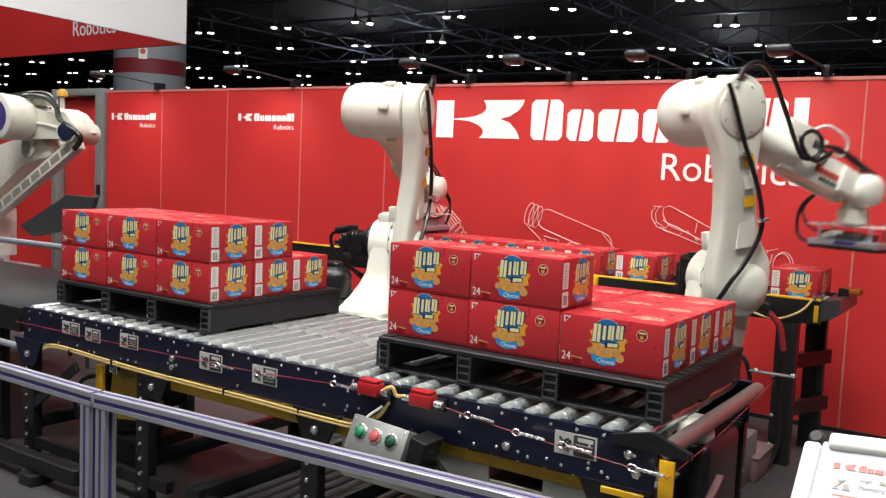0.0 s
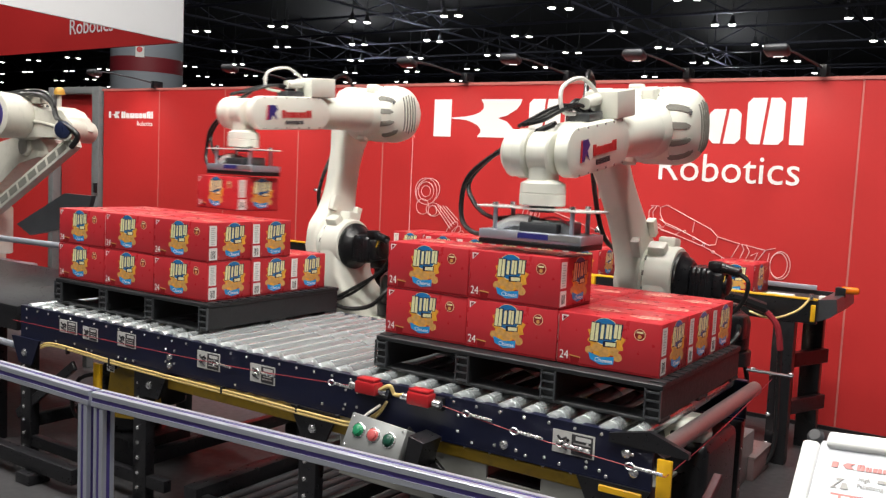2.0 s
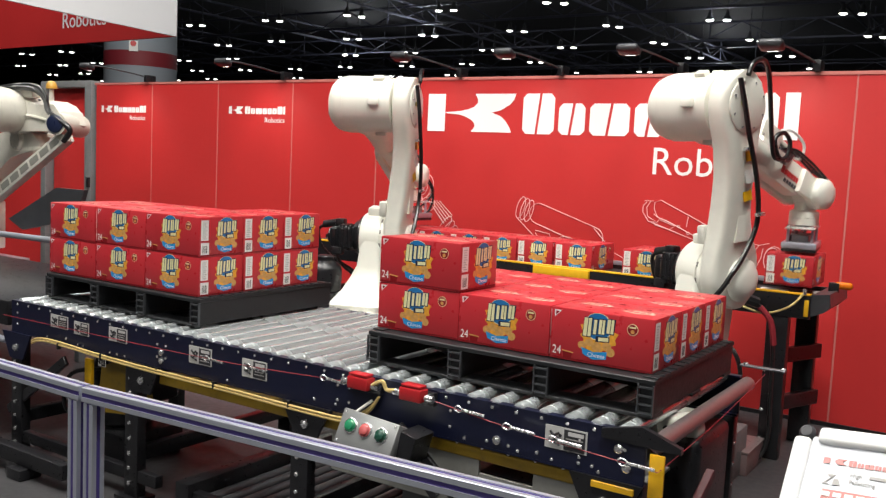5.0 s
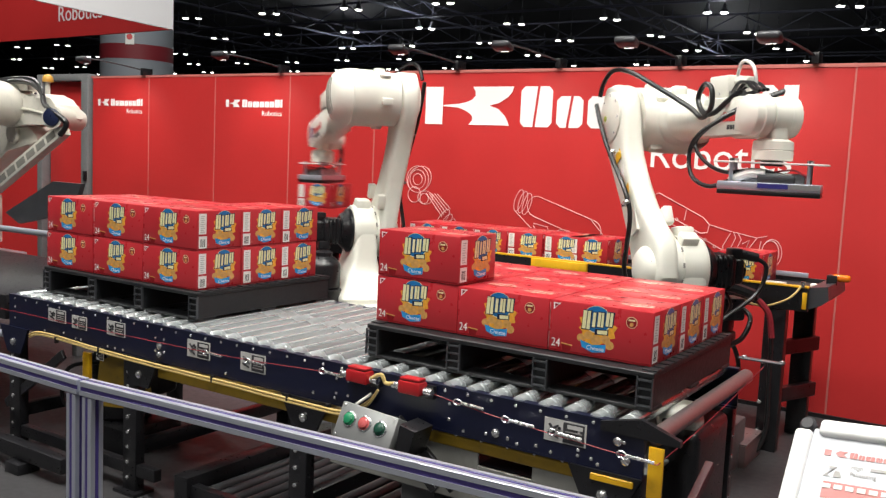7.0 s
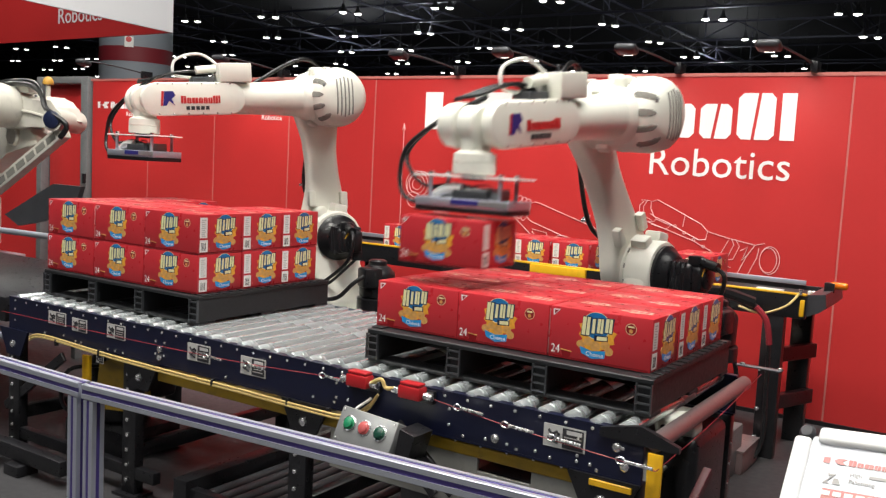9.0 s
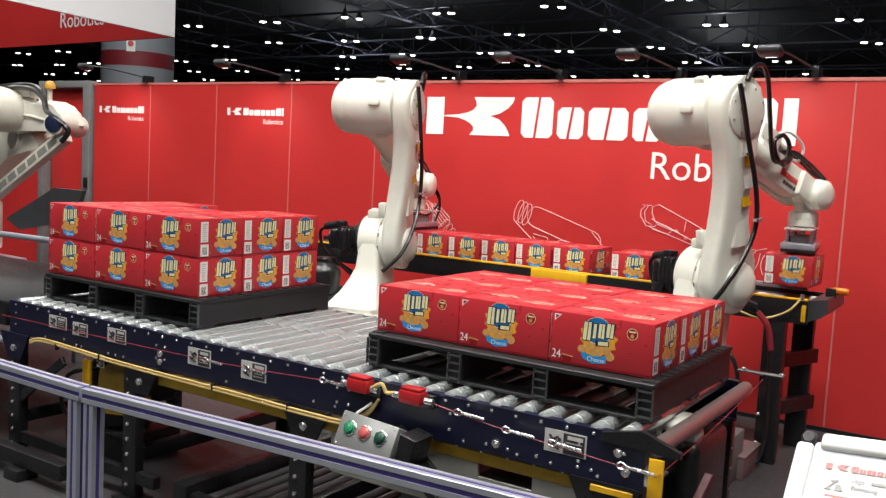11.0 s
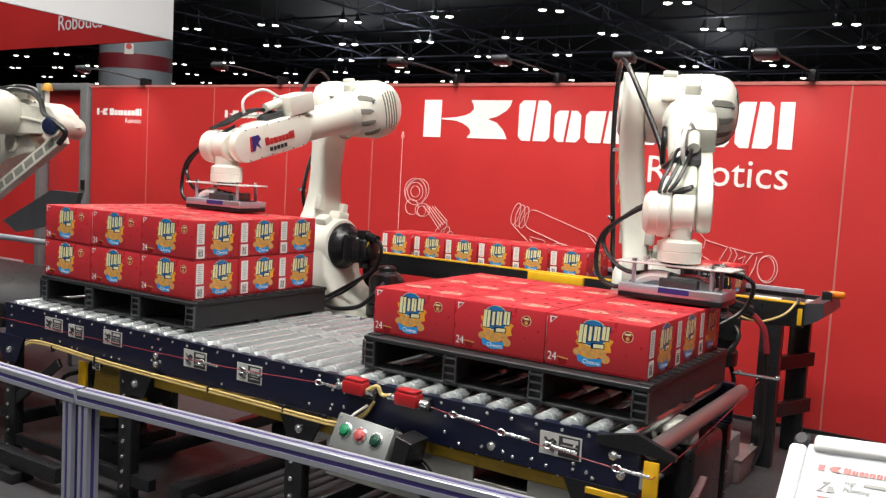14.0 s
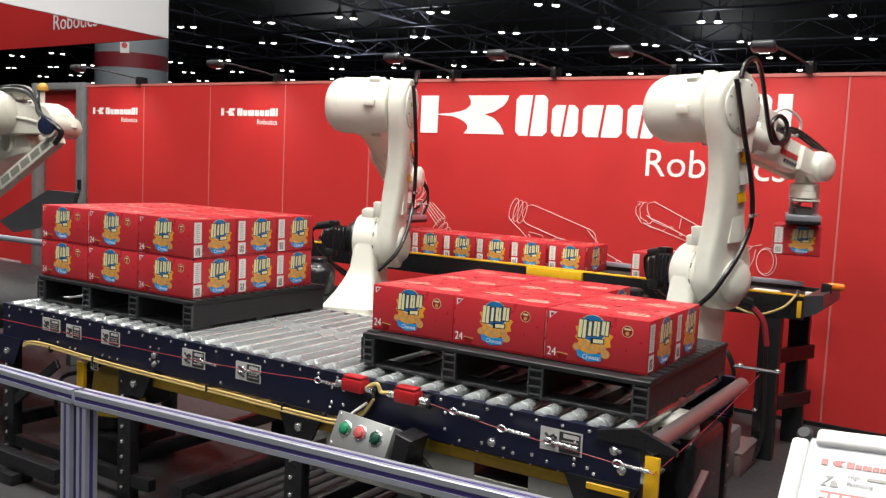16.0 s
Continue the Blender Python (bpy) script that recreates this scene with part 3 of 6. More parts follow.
for x in (-3.50, -2.46, -1.42, -0.10):
    g = part("gusset", prism(B(), gus, -0.006, 0.006, Matrix.Translation((x, Y0 - 0.006, 0)) @ UPRIGHT), NAVY if x < -3 else BLACK, conv)
    bolts_on(g, [(x, Y0 - 0.012, 0.61)], 0.02)

# yellow drive guards slung below the front rail
for x0, x1, z in ((-2.36, -1.20, 0.652), (-0.86, -0.20, 0.680)):
    g = part("drive_guard", box(B(), ((x0 + x1) / 2, Y0 + 0.09, z - 0.02), (x1 - x0, 0.16, 0.052), bevel=0.008), OLIVE, conv, "scratched dull yellow drive guard")
    bolts_on(g, [(x0 + 0.06 + (x1 - x0 - 0.12) * i / 5, Y0 + 0.01, z + 0.005) for i in range(6)], 0.006)
part("hanger_guard", prism(B(), [(-2.86, 0.60), (-2.66, 0.68), (-2.56, 0.40), (-2.90, 0.36)], 0, 0.1, Matrix.Translation((0, Y0 + 0.16, 0)) @ UPRIGHT), OLIVE, conv, "dull yellow guard plate")
part("yellow_tab", box(B(), (-3.16, Y0 + 0.2, 0.42), (0.06, 0.02, 0.3), bevel=0.004), YELLOW, conv, "bright yellow post")
part("end_bracket", box(B(), (X1 + 0.045, Y0 - 0.012, 0.725), (0.05, 0.012, 0.17), bevel=0.003), YELLOW, conv, "safety-yellow end bracket")
part("yellow_strip", box(B(), (-0.07, Y0 - 0.016, 0.668), (0.15, 0.01, 0.022), bevel=0.002, seg=1), YELLOW, conv)
part("end_plate", prism(B(), [(-0.12, 0.86), (0.02, 0.89), (0.15, 0.845), (0.15, 0.825), (-0.12, 0.83)], -0.012, 0.012, Matrix.Translation((0, Y0 - 0.004, 0)) @ UPRIGHT), BLACK, conv)
part("back_arm", box(B(), (X1 + 0.08, Y1 + 0.01, 0.905), (0.19, 0.035, 0.008), bevel=0.002, seg=1), GUNMETAL, conv, "flat steel arm")
bolts_on(conv, [(X1 + 0.01, Y1 + 0.01, 0.909), (X1 + 0.165, Y1 + 0.01, 0.909)], 0.012, (0, 0, 1))

# warning plates
for x, w, h, z in ((-3.20, 0.16, 0.075, 0.80), (-3.0, 0.13, 0.075, 0.79), (-2.72, 0.15, 0.08, 0.80), (-2.14, 0.16, 0.09, 0.79), (-1.80, 0.16, 0.09, 0.785), (-0.33, 0.17, 0.09, 0.79), (-2.80, 0.06, 0.07, 0.655)):
    w, h = w * 0.92, h * 0.88
    lab = part("warning_plate", box(B(), (x + w / 2, Y0 - 0.0015, z), (w, 0.003, h)), PLATE, conv, "white and black warning plate")
    dark = part("text_field", box(B(), (x + w * 0.71, Y0 - 0.0036, z), (w * 0.50, 0.002, h * 0.88)), INK, lab, "black field with fine print")
    bm = B()
    for a, b in (((0.12, 0.26), (0.22, 0.05)), ((0.22, 0.05), (0.38, -0.05)), ((0.20, 0.08), (0.34, 0.24)), ((0.10, -0.12), (0.36, -0.30)), ((0.28, 0.0), (0.16, -0.22))):
        tube(bm, [(x + w * a[0], Y0 - 0.004, z + h * a[1]), (x + w * b[0], Y0 - 0.004, z + h * b[1])], 0.0045, 5, 0)
    cyl(bm, (x + w * 0.37, Y0 - 0.006, z + h * 0.12), (x + w * 0.37, Y0 - 0.003, z + h * 0.12), 0.006, seg=8)
    part("figure", bm, INK, lab)
    part("heading_bar", box(B(), (x + w * 0.74, Y0 - 0.0052, z + h * 0.28), (w * 0.36, 0.0015, h * 0.17)), PLATE, dark)
    for i in range(3):
        part("print_line", box(B(), (x + w * 0.71, Y0 - 0.0052, z + h * (0.05 - 0.15 * i)), (w * (0.40 - 0.07 * (i % 2)), 0.0015, h * 0.05)), GREY_INK, dark)

# control box with three buttons on a bent bracket
cb = thing("control_box", "grey metal push-button box with three buttons", "control box")
tilt = Matrix.Rotation(radians(-24), 4, "X")
cm = Matrix.Translation((-0.972, Y0 - 0.15, 0.688)) @ Matrix.Rotation(radians(4), 4, "Y")
body = part("body", box(B(), (0, 0, 0), (0.26, 0.07, 0.135), bevel=0.006), PANEL_GREY, cb, "brushed grey box", cm @ tilt)
for dx, material in ((-0.075, GREEN), (-0.005, BUTTON_RED), (0.068, DARK_GREEN)):
    b = part("button", lathe(B(), (dx, -0.035, 0.01), (0, -1, 0), ((0, 0.024), (0.008, 0.024), (0.009, 0.018), (0.016, 0.018), (0.018, 0.014)), 20), material, body, "push button with a bright collar")
    part("collar", lathe(B(), (dx, -0.035, 0.01), (0, -1, 0), ((0, 0.029), (0.004, 0.029), (0.006, 0.026)), 20), BOLT, b)
bolts_on(body, [(sx * 0.115, -0.035, sz * 0.055) for sx in (-1, 1) for sz in (-1, 1)], 0.005)
part("bracket", prism(B(), [(0.13, -0.075), (0.19, -0.06), (0.215, 0.05), (0.145, 0.06)], -0.10, 0.02, UPRIGHT, 0.004), BLACK, cb, "black bent bracket", cm)
part("strut", box(B(), (0.215, 0.05, -0.115), (0.17, 0.02, 0.035), Matrix.Rotation(radians(38), 3, "Y"), 0.003, 1), BLACK, cb, "black flat strut", cm)
part("base_plate", box(B(), (-0.02, 0.02, -0.085), (0.24, 0.07, 0.008), bevel=0.002, seg=1), PANEL_GREY, cb, "thin metal plate", cm)

# pull-cord switches and the cord along the rail
for x in (-1.11, -0.86):
    sw = thing("pull_cord_switch", "red pull-cord safety switch fixed to the rail", "safety switch", group="safety switches")
    part("housing", box(B(), (x, Y0 - 0.045, 0.845), (0.10, 0.055, 0.05), bevel=0.007), SWITCH_RED, sw)
    part("lid", box(B(), (x, Y0 - 0.045, 0.877), (0.088, 0.046, 0.010), bevel=0.003), SWITCH_RED, sw)
    for s in (-1, 1):
        part("gland", cyl(B(), (x + s * 0.055, Y0 - 0.045, 0.84), (x + s * 0.09, Y0 - 0.045, 0.838), 0.014, seg=12), BOLT, sw)
    part("base", box(B(), (x, Y0 - 0.012, 0.83), (0.16, 0.024, 0.05), bevel=0.003), BLACK, sw)
cord = thing("emergency_rope", "thin red pull rope strung along the conveyor", "rope")
ends = ((-3.56, 0.785), (-1.98, 0.80), (-1.2, 0.835)), ((-0.76, 0.835), (-0.45, 0.80), (0.09, 0.765))
for pts in ends:
    part("cord", tube(B(), [(x, Y0 - 0.045, z) for x, z in pts], 0.0018, 6), CORD, cord)
part("cord", tube(B(), [(0.09, Y0 - 0.045, 0.765), (0.10, 0.4, 0.80), (0.10, Y1 + 0.1, 0.86)], 0.0018, 6), CORD, cord)
for x, z in ((-1.98, 0.80), (-1.72, 0.805), (-1.30, 0.83), (-0.66, 0.825), (-0.46, 0.802), (-0.28, 0.795), (-0.03, 0.773)):
    bm = B()
    tube(bm, [(x + dx, Y0 - 0.045, z + dz) for dx, dz in ring(0, 0, 0.016, 0.011, n=12)], 0.003, 6, 0)
    cyl(bm, (x + 0.016, Y0 - 0.045, z), (x + 0.11, Y0 - 0.045, z - 0.004), 0.006, seg=8)
    part("turnbuckle", bm, BOLT, cord, "bright metal turnbuckle")

# golden flexible conduit clipped below the rail
fx = thing("flexible_conduit", "golden flexible cable conduit clipped below the rail", "conduit")
for dz, r in ((0, 0.006), (0.0125, 0.0055)):
    part("hose", tube(B(), [(-3.34, Y0 - 0.02, 0.66 + dz), (-3.2, Y0 - 0.025, 0.69 + dz), (-2.7, Y0 - 0.025, 0.675 + dz), (-2.3, Y0 - 0.03, 0.672 + dz), (-1.8, Y0 - 0.025, 0.668 + dz), (-1.35, Y0 - 0.03, 0.665 + dz),
                          (-1.18, Y0 - 0.035, 0.675 + dz), (-1.08, Y0 - 0.03, 0.73 + dz), (-1.03, Y0 - 0.03, 0.80)], r), GOLD, fx)
for x in (-3.1, -2.75, -2.33, -1.95, -1.5, -1.28):
    part("clip", box(B(), (x, Y0 - 0.022, 0.68), (0.014, 0.022, 0.034), bevel=0.003, seg=1), BLACK, fx)
part("hose", tube(B(), [(-1.05, Y0 - 0.05, 0.845), (-1.0, Y0 - 0.055, 0.87), (-0.98, Y0 - 0.05, 0.84), (-0.94, Y0 - 0.05, 0.845)], 0.008), GOLD, fx)
part("hose", tube(B(), [(-1.06, Y0 - 0.03, 0.78), (-1.11, Y0 - 0.09, 0.72), (-1.08, Y0 - 0.15, 0.66)], 0.006), PAPER, fx, "thin white cable")

# grey skid with fork pockets below, and drive motors in the dark
skid = thing("machine_skid", "grey steel base skid with fork pockets", "machine base")
for x0, x1, z0, z1 in ((-1.30, -0.60, 0.44, 0.645), (-0.60, -0.38, 0.44, 0.585), (-0.60, -0.38, 0.632, 0.645), (-0.38, 0.0, 0.44, 0.645)):
    part("front_plate", box(B(), ((x0 + x1) / 2, -0.104, (z0 + z1) / 2), (x1 - x0 - 0.001, 0.012, z1 - z0), bevel=0.0015, seg=1), SKID, skid)
# a black sheet in the opening stands for the pocket's inner shade
part("pocket", box(B(), (-0.49, 0.07, 0.58), (0.24, 0.3, 0.006)), BLACK, skid, "fork pocket, its shade put in as a black sheet")
part("top_plate", box(B(), (-0.65, 0.40, 0.652), (1.3, 0.99, 0.012), bevel=0.003), SKID, skid)
part("bottom_plate", box(B(), (-0.65, 0.42, 0.42), (1.3, 0.92, 0.03), bevel=0.004), GREY_STEEL, skid)
for x in (-0.95, -0.55, -0.15):
    part("foot", box(B(), (x, 0.42, 0.202), (0.16, 0.8, 0.404), bevel=0.006), GREY_STEEL, skid)
dc = thing("drive_cover", "dark grey motor cover below the conveyor's end", "machine cover")
part("cover", box(B(), (0.02, 0.42, 0.56), (0.16, 0.40, 0.42), bevel=0.035, seg=3), BLACK, dc)
part("stand", box(B(), (0.02, 0.42, 0.402), (0.10, 0.30, 0.10), bevel=0.005), BLACK, dc)
eyed = part("terminal_box", box(B(), (0.0, 0.31, 0.79), (0.15, 0.12, 0.085), Matrix.Rotation(radians(-12), 3, "Y"), 0.022, 3), ROBOT_WHITE, dc, "off-white terminal box")
for dx in (-0.035, 0.04):
    part("cap", cyl(B(), (dx, 0.254, 0.795 + dx * 0.2), (dx, 0.244, 0.795 + dx * 0.2), 0.011, seg=12), BLACK, eyed)
part("tie_bar", box(B(), (0.14, 0.05, 0.58), (0.03, 0.42, 0.035), Matrix.Rotation(radians(24), 3, "X"), 0.003, 1), mat("dull_red_bar", (0.06, 0.010, 0.014), 0.4), conv, "dull red tie bar")
dm = thing("drive_motor", "black drive motor with ribbed housing under the conveyor", "motor")
part("housing", lathe(B(), (-3.22, 0.34, 0.16), (0, 0, 1), ((0, 0.15), (0.02, 0.17), (0.34, 0.17), (0.40, 0.13), (0.42, 0.05)), 24), BLACK, dm)
part("gearbox", box(B(), (-3.0, 0.3, 0.46), (0.3, 0.26, 0.24), bevel=0.03, seg=3), BLACK, dm)
part("stand", box(B(), (-3.2, 0.34, 0.08), (0.5, 0.4, 0.16), bevel=0.01), BLACK, dm)
part("cable", tube(B(), [(-3.1, 0.2, 0.5), (-3.36, 0.1, 0.45), (-3.38, 0.08, 0.25), (-3.15, 0.12, 0.2)], 0.012), RUBBER, dm)
low = thing("lower_roller_bed", "row of dull rollers on a low frame by the floor", "conveyor")
for y in (-0.06, 0.94):
    part("side_rail", box(B(), (-1.62, y, 0.06), (1.14, 0.05, 0.12), bevel=0.005), BLACK, low)
part("end_rail", box(B(), (-2.20, 0.44, 0.08), (0.09, 1.10, 0.16), bevel=0.006), BLACK, low)
lr = mesh_of("roller", cyl(B(), (0, -0.035, 0.085), (0, 0.915, 0.085), 0.024, seg=14), GUNMETAL)
for i in range(14):
    part("roller", lr, GUNMETAL, low, "", Matrix.Translation((-2.10 + 0.078 * i, 0, 0)))


# ---- pallets ----
PW, PD, PT = 1.219, 0.95, 1.015


def pallet(m):
    p = thing("pallet", "black plastic pallet lying on the rollers", "pallet", m, "pallets on the conveyor")
    deck = B()
    box(deck, (-PW / 2, PD / 2, 0.128), (PW, PD, 0.018), bevel=0.003, seg=1)
    part("deck", deck, PLASTIC, p)
    for i in range(14):
        for x in (-0.028, -PW + 0.028):
            part("rib", box(B(), (x, 0.05 + (PD - 0.1) * i / 13, 0.1395), (0.056, 0.045, 0.005), bevel=0.001, seg=1), PLASTIC, p)
    for i, x in enumerate((-0.03, -0.425, -0.795, -PW + 0.03)):
        st = part("stringer", box(B(), (x, PD / 2, 0.066), (0.05, PD - 0.012, 0.106), bevel=0.002, seg=1), PLASTIC, p)
        lad = B()
        for k in range(4):
            box(lad, (x, -0.001, 0.022 + 0.029 * k), (0.056, 0.012, 0.006))
        for s in (-1, 1):
            box(lad, (x + s * 0.027, -0.001, 0.066), (0.005, 0.012, 0.106))
        part("end_ribs", lad, GUNMETAL, st)
    for y in (0.06, PD / 2, PD - 0.06):
        part("skid_board", box(B(), (-PW / 2, y, 0.0065), (PW - 0.004, 0.1, 0.013), bevel=0.002, seg=1), PLASTIC, p)
    return p


pallet(pose(0, 0, 0.8755))
pallet(pose(-2.226, 0, 0.8755))

# ---- case conveyor behind the robots ----
bc = thing("case_conveyor", "black belt conveyor with yellow top edge on black legs", "conveyor")
CY0, CY1, CZ = 2.72, 3.28, 1.0
part("belt", box(B(), (-2.1, (CY0 + CY1) / 2, CZ - 0.025), (4.2, CY1 - CY0 - 0.06, 0.05), bevel=0.01), BELT, bc)
part("front_side", box(B(), (-2.16, CY0, 0.955), (4.24, 0.03, 0.14), bevel=0.004), BLACK, bc)
part("back_side", box(B(), (-2.16, CY1, 0.955), (4.24, 0.03, 0.14), bevel=0.004), BLACK, bc)
part("yellow_edge", box(B(), (-2.16, CY0 - 0.004, 1.031), (4.24, 0.034, 0.012), bevel=0.002, seg=1), YELLOW, bc, "yellow painted top edge")
part("back_guide", box(B(), (-2.0, CY1 - 0.04, 1.045), (3.7, 0.02, 0.03), bevel=0.003), ALU, bc, "aluminium side guide")
part("end_guide", box(B(), (-0.30, CY0 + 0.2, 1.012), (0.16, 0.06, 0.02), bevel=0.003), PAPER, bc, "short white guide strip")
part("end_guide", box(B(), (-0.03, CY0 + 0.3, 1.012), (0.12, 0.06, 0.02), bevel=0.003), PAPER, bc, "short white guide strip")
part("end_plate", prism(B(), [(0, 0.90), (0.0, 1.03), (0.10, 1.045), (0.11, 0.97), (0.07, 0.93)], -0.28, 0.28, Matrix.Translation((-0.04, 3.0, 0)) @ UPRIGHT), GUNMETAL, bc)
part("guard", box(B(), (-1.66, CY0 - 0.03, 0.99), (0.42, 0.03, 0.075), bevel=0.004), YELLOW, bc, "yellow steel guard plate")
part("yellow_post", box(B(), (-0.06, CY0 - 0.02, 0.95), (0.026, 0.014, 0.10), bevel=0.003), YELLOW, bc)
part("air_hose", tube(B(), [(-0.08, CY0 - 0.02, 1.04), (-0.14, CY0 - 0.08, 0.96), (-0.28, CY0 - 0.08, 0.90), (-0.42, CY0 - 0.04, 0.92)], 0.007), GOLD, bc, "pale yellow air hose")
part("sensor", cyl(B(), (-0.075, CY0 - 0.02, 1.03), (-0.075, CY0 - 0.02, 1.065), 0.012, seg=10), BOLT, bc)
for x in (-3.7, -1.9, -0.17):
    for y in (CY0 + 0.03, CY1 - 0.03):
        part("leg", box(B(), (x + (0.02 if y > 3 else -0.05), y, 0.45), (0.125, 0.08, 0.90), bevel=0.005), BLACK, bc)
    for z in (0.32, 0.62):
        part("cross_bar", box(B(), (x + 0.01, 3.0, z), (0.05, 0.5, 0.09), Matrix.Rotation(radians(-22), 3, "Z"), 0.004, 1), BLACK, bc)
bolts_on(bc, [(-0.27, CY0 - 0.012, z) for z in (0.12, 0.3, 0.55)], 0.014)
be = thing("amber_beacon", "amber warning beacon on the conveyor's end", "warning light")
part("lens", box(B(), (0.085, 3.0, 1.075), (0.105, 0.05, 0.045), bevel=0.018, seg=3), ORANGE, be, "amber plastic lens")
part("foot", box(B(), (0.035, 3.0, 1.06), (0.06, 0.07, 0.06), bevel=0.004), BLACK, be)

# ---- robots: one shape, built twice ----
SHOULDER_X, SHOULDER_Z, ARM, FOREARM, FLANGE = 0.177, 1.163, 0.924, 1.181, 0.190
BASES = {"R": (-0.623, 2.032), "L": (-2.790, 1.919)}


def loft(bm, rings):
    """A closed skin over rings of equally many points."""
    made = [[bm.verts.new(p) for p in ring_points] for ring_points in rings]
    n = len(made[0])
    for lo, hi in zip(made, made[1:]):
        for i in range(n):
            bm.faces.new((lo[i], lo[(i + 1) % n], hi[(i + 1) % n], hi[i]))
    bm.faces.new(made[0][::-1])
    bm.faces.new(made[-1])
    return bm


def soft_rect(x0, x1, y0, y1, z, e=5.0, n=28):
    """A level ring shaped like a rectangle with rounded corners."""
    out = []
    for i in range(n):
        a = 2 * math.pi * (i + 0.5) / n
        c, q = math.cos(a), math.sin(a)
        out.append(((x0 + x1) / 2 + (x1 - x0) / 2 * math.copysign(abs(c) ** (2 / e), c), (y0 + y1) / 2 + (y1 - y0) / 2 * math.copysign(abs(q) ** (2 / e), q), z))
    return out


def between(rows, z):
    """The value at z of rows (z, value), in rising or falling order of z, read straight between them."""
    rows = sorted(rows)
    if z <= rows[0][0]:
        return rows[0][1]
    for (a, va), (b, vb) in zip(rows, rows[1:]):
        if z <= b:
            return va + (vb - va) * (z - a) / max(b - a, 1e-6)
    return rows[-1][1]


def build_robot(at, label):
    r = thing("palletizing_robot", label, "robot", at, "palletizing robots")
    # fixed foot
    part("pedestal", box(B(), (0, 0, 0.14), (0.72, 0.72, 0.28), bevel=0.012), GREY_STEEL, r, "grey steel pedestal")
    base = part("base", lathe(B(), (0, 0, 0.28), (0, 0, 1), ((0, 0.30), (0.035, 0.30), (0.045, 0.25), (0.16, 0.20), (0.30, 0.195), (0.37, 0.21)), 32), ROBOT_WHITE, r)
    bolts_on(base, [(0.27 * math.cos(a), 0.27 * math.sin(a), 0.315) for a in (math.pi * k / 4 + 0.4 for k in range(8))], 0.02, (0, 0, 1))
    slab = part("base_flange", loft(B(), [soft_rect(-q, q, -q, q, z, 9) for q, z in ((0.235, 0.645), (0.245, 0.652), (0.245, 0.695), (0.235, 0.703))]), ROBOT_WHITE, r)
    bolts_on(slab, [(sx * 0.215, sy * 0.215, 0.703) for sx in (-1, 1) for sy in (-1, 1)], 0.014, (0, 0, 1))
    # turning body: a foot that tapers into an upright slab below the shoulder
    sx, sz = SHOULDER_X, SHOULDER_Z
    foot = ((0.704, -0.225, 0.27, -0.20, 0.17), (0.735, -0.225, 0.27, -0.20, 0.17), (0.76, -0.19, 0.285, -0.185, 0.155), (0.82, -0.10, 0.31, -0.165, 0.12), (0.90, -0.035, 0.335, -0.15, 0.08),
            (0.98, -0.005, 0.35, -0.14, 0.045), (sz, 0.002, sx + 0.174, -0.13, 0.02), (sz + 0.07, sx - 0.158, sx + 0.158, -0.13, 0.02), (sz + 0.125, sx - 0.118, sx + 0.118, -0.13, 0.02), (sz + 0.16, sx - 0.065, sx + 0.065, -0.13, 0.02))
    turret = part("turret", loft(B(), [soft_rect(x0, x1, y0, y1, z, 7) for z, x0, x1, y0, y1 in foot]), ROBOT_WHITE, r)
    part("shoulder", lathe(B(), (sx, -0.165, sz), (0, 1, 0), ((0, 0.16), (0.008, 0.172), (0.04, 0.174), (0.042, 0.168), (0.05, 0.168), (0.052, 0.176), (0.18, 0.176), (0.195, 0.168), (0.198, 0.15)), 40), ROBOT_WHITE, turret)
    # grey blocks on the rim paint the shade of its slots
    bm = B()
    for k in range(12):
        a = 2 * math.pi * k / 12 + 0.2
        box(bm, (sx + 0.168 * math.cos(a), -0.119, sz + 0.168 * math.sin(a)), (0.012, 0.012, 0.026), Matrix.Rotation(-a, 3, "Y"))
    part("slot_ring", bm, SLOT_SHADE, turret, "ring of slots, their shade painted grey")
    for dx, dy, w, h in ((-0.03, -0.05, 0.10, 0.075), (0.09, -0.07, 0.075, 0.065)):
        lift = math.sqrt(0.174 ** 2 - dx * dx)
        part("stop_lug", box(B(), (sx + dx, dy, sz + lift + 0.012), (w, 0.10, h), Matrix.Rotation(dx * 5.5, 3, "Y"), 0.014, 2), ROBOT_WHITE, turret)
    sy = 0.03
    bm = B()
    lathe(bm, (sx, sy, sz), (0, 1, 0), ((0, 0.152), (0.02, 0.152), (0.034, 0.13), (0.06, 0.118), (0.075, 0.10)), 32)
    box(bm, (sx, sy + 0.13, sz - 0.005), (0.172, 0.14, 0.172), bevel=0.03, seg=3)
    for k in range(4):
        box(bm, (sx, sy + 0.085 + 0.027 * k, sz - 0.005), (0.18, 0.010, 0.18), bevel=0.004, seg=1)
    box(bm, (sx, sy + 0.22, sz - 0.005), (0.14, 0.06, 0.14), bevel=0.02, seg=3)
    lathe(bm, (sx, sy + 0.245, sz), (0, 1, 0), ((0, 0.058), (0.02, 0.056), (0.03, 0.035)), 20)
    motor = part("shoulder_motor", bm, BLACK, turret, "glossy black servo motor")
    part("motor_plug", box(B(), (sx + 0.03, sy + 0.20, sz + 0.09), (0.07, 0.07, 0.06), bevel=0.012), BLACK, motor)
    part("motor_plug", cyl(B(), (sx + 0.03, sy + 0.23, sz + 0.09), (sx + 0.045, sy + 0.33, sz + 0.07), 0.026, seg=14), BLACK, motor)
